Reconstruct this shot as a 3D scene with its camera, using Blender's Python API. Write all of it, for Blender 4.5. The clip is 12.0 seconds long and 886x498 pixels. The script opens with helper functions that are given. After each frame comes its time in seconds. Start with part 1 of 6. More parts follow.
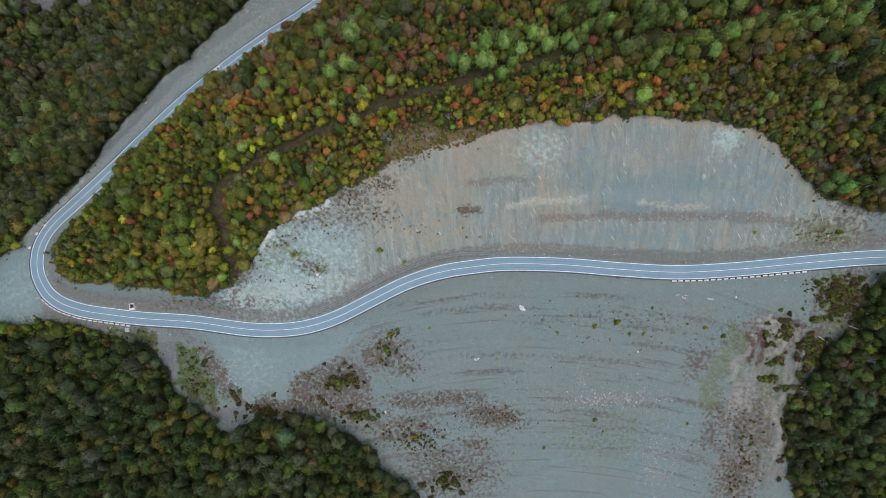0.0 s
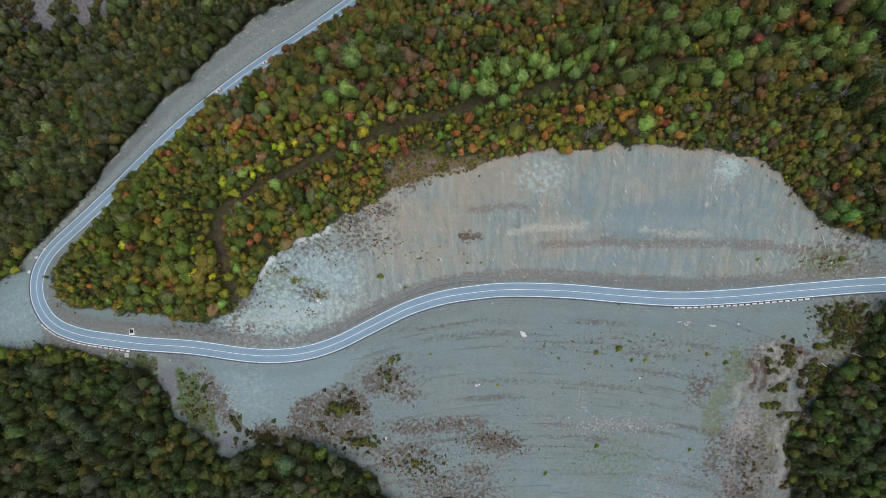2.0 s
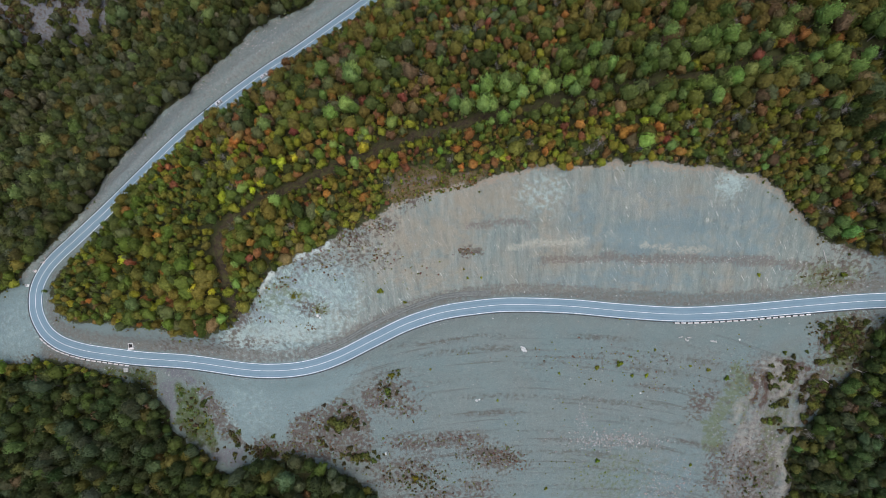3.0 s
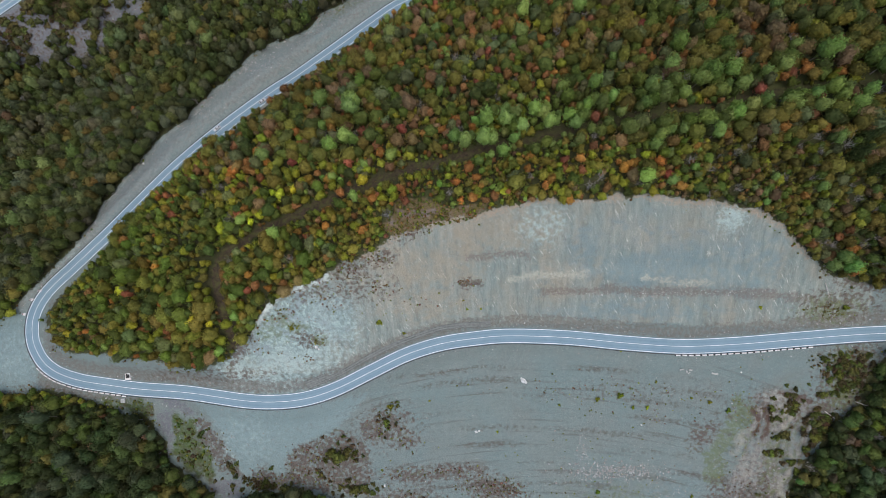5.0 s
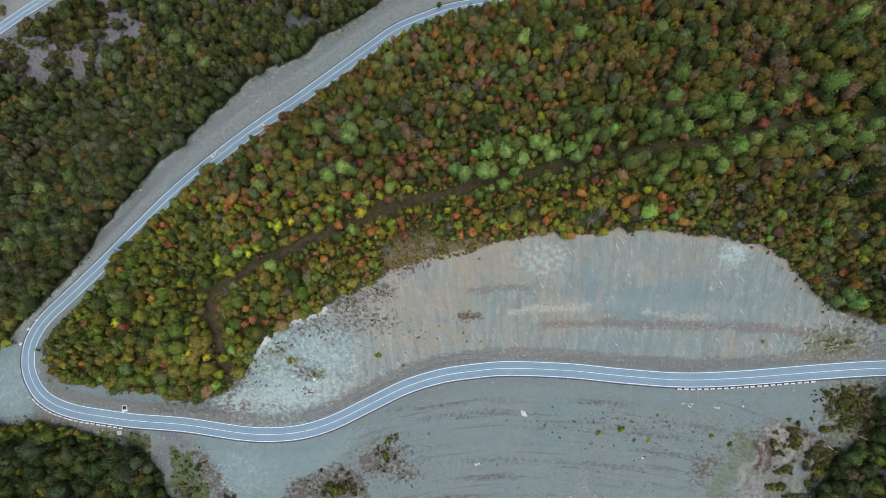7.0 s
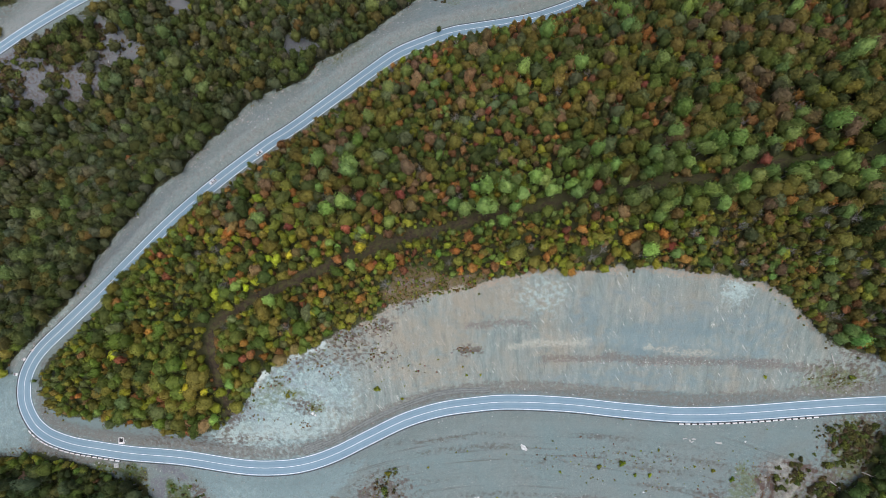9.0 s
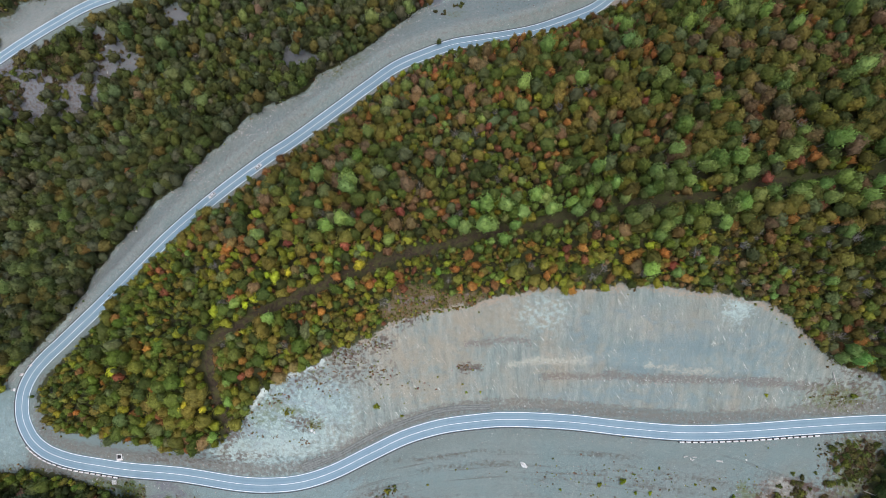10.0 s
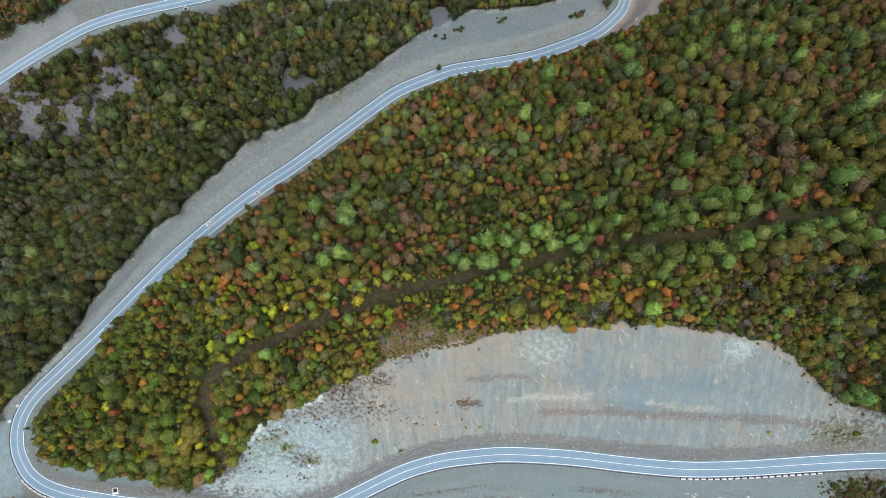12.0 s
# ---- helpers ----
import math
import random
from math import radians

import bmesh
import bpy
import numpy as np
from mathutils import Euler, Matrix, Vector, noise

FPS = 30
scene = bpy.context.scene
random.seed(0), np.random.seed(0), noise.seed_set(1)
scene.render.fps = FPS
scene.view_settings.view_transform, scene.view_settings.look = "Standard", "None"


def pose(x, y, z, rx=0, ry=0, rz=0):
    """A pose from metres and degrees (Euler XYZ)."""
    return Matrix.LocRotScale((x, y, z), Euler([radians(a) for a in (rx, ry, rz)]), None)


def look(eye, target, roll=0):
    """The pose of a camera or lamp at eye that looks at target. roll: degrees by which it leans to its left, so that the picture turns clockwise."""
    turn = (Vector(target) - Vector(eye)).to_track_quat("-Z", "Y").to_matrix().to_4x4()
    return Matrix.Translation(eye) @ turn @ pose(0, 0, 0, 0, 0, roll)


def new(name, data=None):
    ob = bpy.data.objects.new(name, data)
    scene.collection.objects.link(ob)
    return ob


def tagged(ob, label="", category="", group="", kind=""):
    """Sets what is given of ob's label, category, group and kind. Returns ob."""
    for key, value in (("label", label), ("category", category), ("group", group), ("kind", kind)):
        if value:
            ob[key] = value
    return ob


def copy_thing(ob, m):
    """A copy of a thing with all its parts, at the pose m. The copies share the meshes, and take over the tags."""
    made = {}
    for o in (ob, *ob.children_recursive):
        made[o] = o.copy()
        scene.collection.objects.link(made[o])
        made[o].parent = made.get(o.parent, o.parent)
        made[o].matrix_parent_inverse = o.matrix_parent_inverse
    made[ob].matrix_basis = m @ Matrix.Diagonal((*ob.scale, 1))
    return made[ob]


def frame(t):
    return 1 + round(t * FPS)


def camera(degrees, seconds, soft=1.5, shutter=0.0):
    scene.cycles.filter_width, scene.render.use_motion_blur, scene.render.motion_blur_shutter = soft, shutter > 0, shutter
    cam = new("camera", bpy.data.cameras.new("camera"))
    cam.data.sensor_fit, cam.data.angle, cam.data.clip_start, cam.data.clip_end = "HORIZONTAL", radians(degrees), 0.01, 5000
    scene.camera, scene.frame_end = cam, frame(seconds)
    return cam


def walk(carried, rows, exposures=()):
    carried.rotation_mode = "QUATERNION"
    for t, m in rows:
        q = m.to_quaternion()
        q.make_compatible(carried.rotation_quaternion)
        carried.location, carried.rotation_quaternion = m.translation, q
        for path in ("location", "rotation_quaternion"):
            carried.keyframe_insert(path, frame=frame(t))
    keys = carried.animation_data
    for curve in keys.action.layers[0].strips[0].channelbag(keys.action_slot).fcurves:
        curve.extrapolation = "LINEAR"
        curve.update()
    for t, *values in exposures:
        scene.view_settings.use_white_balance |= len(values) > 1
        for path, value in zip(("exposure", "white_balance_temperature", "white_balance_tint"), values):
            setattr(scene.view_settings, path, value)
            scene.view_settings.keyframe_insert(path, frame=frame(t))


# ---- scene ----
cam = camera(70.0, 12.0, soft=0.68)
METRES, EYE, TILT, LEAN, TURN = 92.0, 305.0, -81.29, 0.0, 0.0
ROWS = [
    (0, 0.0000, 0.0000, 0.0000, 0.00, -0.00, -0.00),
    (0.5, 0.0001, 0.0029, 0.0303, 0.02, -0.00, -0.02),
    (1, 0.0004, 0.0064, 0.0631, 0.06, 0.03, -0.02),
    (1.5, 0.0008, 0.0102, 0.0978, 0.08, 0.09, -0.02),
    (2, 0.0005, 0.0148, 0.1341, 0.09, 0.15, -0.01),
    (2.5, 0.0002, 0.0198, 0.1712, 0.08, 0.21, -0.02),
    (3, 0.0003, 0.0251, 0.2100, 0.09, 0.25, -0.02),
    (5, 0.0027, 0.0490, 0.3746, 0.08, 0.33, -0.05),
    (5.5, 0.0033, 0.0556, 0.4158, 0.08, 0.37, -0.06),
    (6, 0.0020, 0.0626, 0.4583, 0.05, 0.38, -0.07),
    (6.5, 0.0019, 0.0697, 0.5010, 0.03, 0.39, -0.09),
    (7, 0.0015, 0.0767, 0.5444, 0.03, 0.39, -0.10),
    (9, 0.0029, 0.1064, 0.7233, 0.02, 0.34, -0.16),
    (9.5, 0.0028, 0.1136, 0.7672, 0.01, 0.34, -0.19),
    (10, 0.0030, 0.1211, 0.8106, 0.01, 0.37, -0.22),
    (10.5, 0.0025, 0.1285, 0.8541, -0.00, 0.38, -0.24),
    (11, 0.0030, 0.1360, 0.8982, -0.00, 0.39, -0.27),
    (11.5, 0.0028, 0.1432, 0.9414, -0.02, 0.42, -0.30),
    (12, 0.0024, 0.1508, 0.9846, -0.03, 0.45, -0.34),
]
walk(cam, [(t, pose(0, 0, EYE, TILT, LEAN, TURN) @ pose(METRES * x, METRES * y, METRES * z, 90 + pitch, roll, yaw)) for t, x, y, z, yaw, pitch, roll in ROWS],
     exposures=[(0.0, 0.23), (3.0, 0.26), (6.0, 0.33), (9.0, 0.50), (12.0, 0.67)])

# ---- light ----
SUN_ELEVATION, SUN_AZIMUTH = radians(76), radians(165)
world = bpy.data.worlds.new("sky")
scene.world = world
world.use_nodes = True
wn = world.node_tree.nodes
sky = wn.new("ShaderNodeTexSky")
sky.sky_type, sky.sun_disc = "NISHITA", False
sky.sun_elevation, sky.sun_rotation = SUN_ELEVATION, SUN_AZIMUTH
sky.altitude, sky.air_density, sky.dust_density, sky.ozone_density = 600, 1.0, 3.0, 1.0
wn["Background"].inputs["Strength"].default_value = 0.12
world.node_tree.links.new(sky.outputs["Color"], wn["Background"].inputs["Color"])
sun = new("sun", bpy.data.lights.new("sun", "SUN"))
sun.data.energy, sun.data.angle, sun.data.color = 1.65, radians(55), (1.0, 0.95, 0.88)
sun_way = Vector((math.sin(SUN_AZIMUTH) * math.cos(SUN_ELEVATION), math.cos(SUN_AZIMUTH) * math.cos(SUN_ELEVATION), math.sin(SUN_ELEVATION)))
sun.matrix_world = look(sun_way * 600, (0, 0, 0))

# ---- plan: the road, the hillside and the clearings, in metres ----
ROAD_UPPER = [
    (300, 44, 8), (258, 44.2, 4), (215.6, 42.8, 0), (198.2, 42, -2.2), (172, 39.9, -5.2), (145, 37.6, -7.6), (117.7, 36.5, -10), (90.1, 38.2, -12.2),
    (62.2, 40.8, -14.8), (33.7, 41.7, -17.2), (16.3, 40.4, -18.6), (-1.2, 37.7, -20), (-18.7, 32.3, -21.6), (-36.3, 23.9, -23.2),
    (-54, 15.2, -24.8), (-68.7, 10.3, -25.8), (-83.5, 8.3, -26.8), (-101.5, 8.6, -27.9), (-132, 12.5, -29.8), (-158.7, 14.3, -31.4),
    (-175.4, 16.2, -32.7), (-190.4, 18.3, -34), (-201.4, 21.2, -35.3), (-208.4, 24.3, -36.4)]
ROAD_LOWER = [
    (-214.6, 29, -37.4), (-220, 36.4, -38.5), (-222.6, 43.6, -39.3), (-223.2, 52.2, -40.2), (-220.9, 60.7, -41.1), (-215.9, 68.9, -42),
    (-204.9, 81, -43), (-187.8, 99.7, -44), (-173.6, 116.5, -45.3), (-153.3, 140.3, -47.8), (-129.2, 164.5, -51), (-105, 185.5, -53.5),
    (-88.7, 197.8, -55), (-62.1, 219.7, -57), (-45.7, 233.4, -58.3), (-29, 246.8, -60), (-12, 255.6, -61.6), (5.3, 262.9, -63.2),
    (22.9, 266.9, -64.6), (40.6, 270.6, -66), (58.2, 275.2, -67.4), (76.8, 282.6, -69), (95.3, 291.2, -70.6), (106.8, 300.6, -72)]
ROAD_FAR = [
    (115.6, 311.6, -73.5), (119, 328, -75), (112, 345, -76.5), (92, 356, -78), (50, 360, -80), (-40, 352, -84), (-110, 338, -88), (-171.5, 325.2, -91), (-204.3, 317.5, -91.5),
    (-223.2, 312.3, -92), (-241.9, 305.1, -92.6), (-260.3, 294.4, -93.4), (-278.5, 282.6, -94.2), (-296.5, 269.6, -95), (-340, 236, -97)]
# coarse heights of the hillside: rows go north, columns go east
GRID_X, GRID_DX, GRID_Y, GRID_DY = -340.0, 62.0, -100.0, 55.0
HILL = np.array([
    (-73, -73, -74, -67, -54, -58, -66, -73, -72, -56, -35),
    (-66, -58, -58, -55, -30, -32, -40, -46, -45, -29, -14),
    (-72, -47, -34, -33, -24, -27, -29, -23, -16, -10, 3),
    (-93, -59, -34, -1, 8, -4, -2, 5, 11, 8, 20),
    (-113, -88, -66, -34, 1, 16, 28, 36, 44, 37, 38),
    (-116, -118, -90, -52, -39, -4, 3, 14, 29, 39, 44),
    (-99, -123, -115, -69, -65, -38, -26, -15, 3, 19, 32),
    (-76, -91, -111, -96, -89, -71, -66, -58, -36, -14, 6),
    (-69, -70, -87, -102, -109, -107, -102, -90, -66, -43, -27)], float)
# the upper edge of the rock cut: x, y, z
CREST = np.array([(-112, 28, -24), (-92, 44, -10), (-75, 62, -3), (-58, 76, 4), (-42, 84, 8), (-22, 90, 12), (0, 95, 16), (25, 99, 20), (60, 102, 24),
                  (108, 102, 29), (132, 100, 33), (150, 91, 28), (166, 79, 18), (182, 69, 9), (205, 62, 6)], float)
EDGE_TOP = [(-112, 26), (-103, 35), (-97, 44), (-86, 56), (-74, 64), (-59, 68), (-51, 76), (-37, 80), (-23, 88), (-9, 93), (4, 95), (23, 98), (38, 102),
            (57, 103), (72, 103), (90, 104), (107, 101), (122, 100), (131, 98), (142, 95), (154, 89), (165, 81), (176, 73), (188, 69), (203, 65), (240, 56)]
EDGE_EAST = [(240, 36), (216, 36), (208, 28), (204, 16), (202, 7), (192, 1), (188, -12), (181, -22), (178, -32), (179, -44), (183, -60), (189, -82), (192, -125)]
EDGE_SOUTH = [(-2, -125), (-13, -81), (-26, -68), (-33, -61), (-37, -53), (-50, -44), (-57, -42), (-69, -37), (-83, -36), (-92, -38), (-101, -40), (-113, -45), (-121, -41),
              (-126, -34), (-135, -32), (-142, -26), (-146, -14), (-151, -6), (-157, 0), (-164, 1), (-172, 5), (-182, 9), (-208, 13), (-242, 10), (-275, 22), (-262, 44), (-238, 54)]
EDGE_NOSE = [(-226, 52), (-217, 50), (-211, 43), (-203, 35), (-192, 33), (-183, 32), (-165, 31), (-150, 29), (-138, 26.5), (-121, 24.5), (-113, 28)]
LEFT_BANK = [(-236, 55), (-228, 67), (-207, 91), (-199, 110), (-198, 119), (-186, 136), (-175, 153), (-152, 172), (-145, 183), (-128, 200), (-114, 217),
             (-83, 229), (-78, 242), (-64, 249), (-47, 261), (-34, 274), (-16, 294), (2, 304), (17, 316), (43, 316), (76, 321), (100, 330)]
TRACK = [(-104, 36), (-109, 58), (-112, 70), (-107, 81), (-92, 90), (-70, 100), (-43, 111), (-22, 118), (5, 124), (25, 129), (46, 132), (71, 138), (93, 141),
         (127, 145), (141, 149), (165, 152), (184, 153), (230, 160)]
GLADE = [(-22, 106), (-8, 105), (4, 100), (24, 103), (14, 95), (-6, 92), (-24, 88), (-30, 92), (-24, 98)]
SCREE = [[(-237, 297), (-232, 291), (-224, 291), (-219, 282), (-211, 275), (-199, 280), (-204, 267), (-207, 260), (-219, 259), (-232, 256), (-236, 268), (-231, 276), (-238, 288)],
         [(-270, 263), (-261, 258), (-250, 258), (-238, 256), (-235, 247), (-242, 237), (-257, 234), (-263, 250)],
         [(-304, 254), (-287, 254), (-278, 247), (-274, 236), (-290, 232), (-304, 234)],
         [(-103, 273), (-93, 270), (-86, 262), (-76, 259), (-73, 249), (-88, 248), (-97, 247), (-104, 259)],
         [(-192, 309), (-180, 309), (-173, 300), (-175, 289), (-183, 291), (-192, 301)],
         [(-170, 318), (-148, 323), (-138, 324), (-148, 317), (-163, 312)],
         [(-92, 334), (-54, 336), (-57, 322), (-73, 315), (-83, 321)],
         [(-10, 318), (0, 324), (5, 309), (-3, 295), (-12, 300)]]
GRASS = [[(-141, 1), (-134, -2), (-126, -8), (-120, -17), (-119, -27), (-121, -33), (-127, -31), (-136, -26), (-141, -17)],
         [(-182, 9), (-169, 9), (-150, 9), (-150, 2), (-154, -3), (-164, 0), (-175, 3)]]
MAUVE = [[(-124, -31), (-104, -30), (-106, -44), (-121, -41)], [(-150, 0), (-141, 1), (-141, -22), (-146, -14)], [(-150, 9), (-134, 8), (-126, -2), (-134, 1), (-142, 3)]]
LOT = [(-131, 9), (-120, 1), (-114, -6), (-107, -20), (-104, -29), (-99, -28), (-91, -22), (-86, -27), (-81, -27), (-80, -20), (-71, -12), (-55, -6), (-47, 3), (-36, 14), (-60, 8)]
WEED_BANK = [(-138, 4), (-120, -3), (-107, -20), (-104, -30), (-118, -26), (-120, -17), (-128, -5)]
WEED_SLOPE = [(-80, -18), (-70, -11), (-55, -5), (-42, -12), (-36, -27), (-38, -33), (-48, -40), (-70, -35), (-92, -37), (-101, -31), (-91, -23), (-86, -28), (-79, -27)]
# the eroded gully: a mossy slope, pale ribs and dark ledges
MOSS_LINE = [(151, 6), (148, -1), (144, -9), (139, -18), (138.5, -28), (142, -33)]
RIB_LINES = [[(147, -17), (151, -11), (156, -2), (159, 6), (163, 12)], [(165, 13), (169, 7), (170, 1), (168, -5)], [(176, -19), (174, -30), (176, -42), (178, -58)]]
LEDGE_LINES = [[(154, 6), (156.5, 2), (158, -2), (157.5, -7)], [(160, 6), (162.5, 2), (163.5, -3), (162, -9)], [(166, 14), (174, 12), (181, 10)]]
SCRUB_HILL = [(-340, 262), (-293, 294), (-276, 305), (-260, 314), (-242, 322), (-225, 342), (-225, 420), (-420, 420), (-420, 262)]
BRUSH = [(-310, 256), (-282, 272), (-256, 286), (-241, 293), (-233, 279), (-228, 259), (-233, 240), (-253, 228), (-289, 226), (-310, 231)]
UPPER_BANK = [(-330, 270), (-293, 293), (-276, 304), (-258, 313), (-247, 322), (-225, 340), (-170, 345), (-171, 325), (-204, 317), (-242, 305), (-278, 283), (-310, 258)]
SAND = [(140, 320), (136, 306), (128, 291), (110, 279), (100, 284), (108, 300), (116, 316)]


def smooth(a, b, v):
    s = np.clip((np.asarray(v, float) - a) / (b - a), 0, 1)
    return s * s * (3 - 2 * s)


def lattice(i, j, seed):
    v = np.sin(i * 127.1 + j * 311.7 + seed * 74.7) * 43758.5453
    return v - np.floor(v)


def noise2(x, y, size, seed=0):
    """Smooth noise from -1 to 1 with features of that size in metres."""
    u, v = np.asarray(x, float) / size, np.asarray(y, float) / size
    i, j = np.floor(u), np.floor(v)
    s, t = u - i, v - j
    s, t = s * s * (3 - 2 * s), t * t * (3 - 2 * t)
    a = lattice(i, j, seed) * (1 - s) + lattice(i + 1, j, seed) * s
    b = lattice(i, j + 1, seed) * (1 - s) + lattice(i + 1, j + 1, seed) * s
    return 2 * (a * (1 - t) + b * t) - 1


def inside(poly, x, y):
    x, y = np.asarray(x, float), np.asarray(y, float)
    odd = np.zeros(x.shape, bool)
    for (ax, ay), (bx, by) in zip(poly, poly[1:] + poly[:1]):
        if ay != by:
            odd ^= ((ay > y) != (by > y)) & (x < (bx - ax) * (y - ay) / (by - ay) + ax)
    return odd


def glide(points, step):
    """A smooth line through the points, about one sample every step metres."""
    p = np.array(points, float)
    p = np.vstack((2 * p[0] - p[1], p, 2 * p[-1] - p[-2]))
    out = []
    for a, b, c, d in zip(p, p[1:], p[2:], p[3:]):
        n = max(2, int(np.linalg.norm(c - b) / step))
        for s in np.arange(n) / n:
            out.append(0.5 * (2 * b + (c - a) * s + (2 * a - 5 * b + 4 * c - d) * s * s + (3 * b - a - 3 * c + d) * s ** 3))
    out.append(p[-2])
    return np.array(out)


ROAD = glide(ROAD_UPPER + ROAD_LOWER + ROAD_FAR, 2.0)
TRACK_LINE = glide(TRACK, 2.0)


def nearest(line, x, y):
    """Distance to the line and the index of its nearest sample."""
    x, y = np.ravel(x), np.ravel(y)
    dist, index = np.empty(len(x)), np.empty(len(x), int)
    for k in range(0, len(x), 8000):
        d = (x[k:k + 8000, None] - line[None, :, 0]) ** 2 + (y[k:k + 8000, None] - line[None, :, 1]) ** 2
        index[k:k + 8000] = d.argmin(1)
        dist[k:k + 8000] = np.sqrt(d.min(1))
    return dist, index


def spline(u, n):
    u = np.clip(u, 0, n - 1)
    i = np.minimum(np.floor(u), n - 2).astype(int)
    s = u - i
    return i, np.stack(((1 - s) ** 3 / 6, (3 * s ** 3 - 6 * s * s + 4) / 6, (-3 * s ** 3 + 3 * s * s + 3 * s + 1) / 6, s ** 3 / 6))


def padded(g):
    g = np.vstack((2 * g[:1] - g[1:2], g, 2 * g[-1:] - g[-2:-1]))
    return np.hstack((2 * g[:, :1] - g[:, 1:2], g, 2 * g[:, -1:] - g[:, -2:-1]))


HILL_PADDED = padded(HILL)


def hillside(x, y):
    x, y = np.asarray(x, float), np.asarray(y, float)
    i, wx = spline((x - GRID_X) / GRID_DX, HILL.shape[1])
    j, wy = spline((y - GRID_Y) / GRID_DY, HILL.shape[0])
    z = sum(wy[b] * wx[a] * HILL_PADDED[j + b, i + a] for a in range(4) for b in range(4))
    away = np.maximum.reduce([-340 - x, x - 280, -100 - y, y - 340, np.zeros_like(x)])
    far = smooth(0, 700, away)
    return z * (1 - far) + far * (-45 + 60 * np.sin(x / 430 + 1) * np.cos(y / 510))


CUT = ROAD[(ROAD[:, 0] > -104) & (ROAD[:, 1] < 60) & (ROAD[:, 2] > -30)][::-1]


def ground(x, y, rough=True):
    """The height of the ground."""
    x, y = np.ravel(np.asarray(x, float)), np.ravel(np.asarray(y, float))
    z = hillside(x, y)
    yc, zc = np.interp(x, CREST[:, 0], CREST[:, 1]), np.interp(x, CREST[:, 0], CREST[:, 2])
    span = smooth(-118, -95, x) * (1 - smooth(190, 225, x))
    z = z + span * (zc - hillside(x, yc)) * np.exp(-((y - yc) / 22) ** 2)
    yr, zr = np.interp(x, CUT[:, 0], CUT[:, 1]) + 8, np.interp(x, CUT[:, 0], CUT[:, 2])
    s = np.clip((y - yr) / np.maximum(yc - yr, 1), 0, 1)
    bench = 0.035 * np.exp(-((s - 0.40) / 0.05) ** 2) - 0.025 * np.exp(-((s - 0.52) / 0.05) ** 2)
    face = zr + (zc - zr) * (s + bench * smooth(20, 60, x))
    w = span * ((y > yr - 8) & (y < yc))
    z = z * (1 - w) + face * w
    d, k = nearest(ROAD, x, y)
    reach = 15 + 12 * (1 - smooth(-215, -190, x)) * (y < 90)
    w = 1 - smooth(5.0, reach, d)
    uphill = (y > yr - 8) & (x > -60) & (x < 190) & (y < 80)
    w = np.where(uphill, 1 - smooth(5.0, 9.0, d), w)
    z = z * (1 - w) + (ROAD[k, 2] - 0.02) * w - 0.13 * (1 - smooth(4.2, 4.8, d))
    z = z - 0.35 * np.exp(-((d - 6.6) / 1.1) ** 2) * uphill
    if rough:
        q = smooth(5.5, 12, d)
        u, v = 0.8 * x + 0.6 * y, 0.8 * y - 0.6 * x
        z = z + q * (0.7 * noise2(u, v, 19, 1) + 0.08 * noise2(v, u, 8, 2))
        rock = spot(x, y, -84, 48, 26, 17, 42) * smooth(9, 16, d)
        z = z + rock * (1.8 * np.abs(noise2(x, y, 9, 51)) + 1.0 * np.abs(noise2(x, y, 3.6, 52)) + 0.4 * noise2(x, y, 1.7, 53) - 0.6)
        gully = inside(EAST_GULLY, x, y)
        z = z + gully * q * (3.4 * np.abs(noise2(x + 0.3 * y, y * 0.5, 8, 8)) + 1.5 * np.abs(noise2(x, y, 3.5, 9)) - 1.6)
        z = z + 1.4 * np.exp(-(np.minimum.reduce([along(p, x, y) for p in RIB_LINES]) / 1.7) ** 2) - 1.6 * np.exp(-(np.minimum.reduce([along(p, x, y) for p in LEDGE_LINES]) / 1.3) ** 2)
    return z


EAST_GULLY = [(150, 10), (182, 12), (180, -40), (186, -90), (150, -90), (146, -30)]


SHEET = {}


def ground_at(x, y):
    """The height of the built sheet of ground."""
    xs, ys, z = SHEET["x"], SHEET["y"], SHEET["z"]
    i = min(max(int(np.searchsorted(xs, x)) - 1, 0), len(xs) - 2)
    j = min(max(int(np.searchsorted(ys, y)) - 1, 0), len(ys) - 2)
    s, t = (x - xs[i]) / (xs[i + 1] - xs[i]), (y - ys[j]) / (ys[j + 1] - ys[j])
    return float((z[j, i] * (1 - s) + z[j, i + 1] * s) * (1 - t) + (z[j + 1, i] * (1 - s) + z[j + 1, i + 1] * s) * t)


def bare_mask(x, y):
    """Where the ground is open: the cut, the spoil slope below it, the road's banks, screes and glades."""
    jx, jy = x + 1.6 * noise2(x, y, 7, 11) + 0.8 * noise2(x, y, 2.5, 12), y + 1.6 * noise2(x, y, 7, 13) + 0.8 * noise2(x, y, 2.5, 14)
    open_ground = inside(EDGE_TOP + EDGE_EAST + EDGE_SOUTH + EDGE_NOSE, jx, jy)
    low = [tuple(p[:2]) for p in ROAD_LOWER[3:]]
    open_ground |= inside(LEFT_BANK + low[::-1], jx, jy)
    for poly in SCREE + [UPPER_BANK, SAND, BRUSH]:
        open_ground |= inside(poly, jx, jy)
    return open_ground


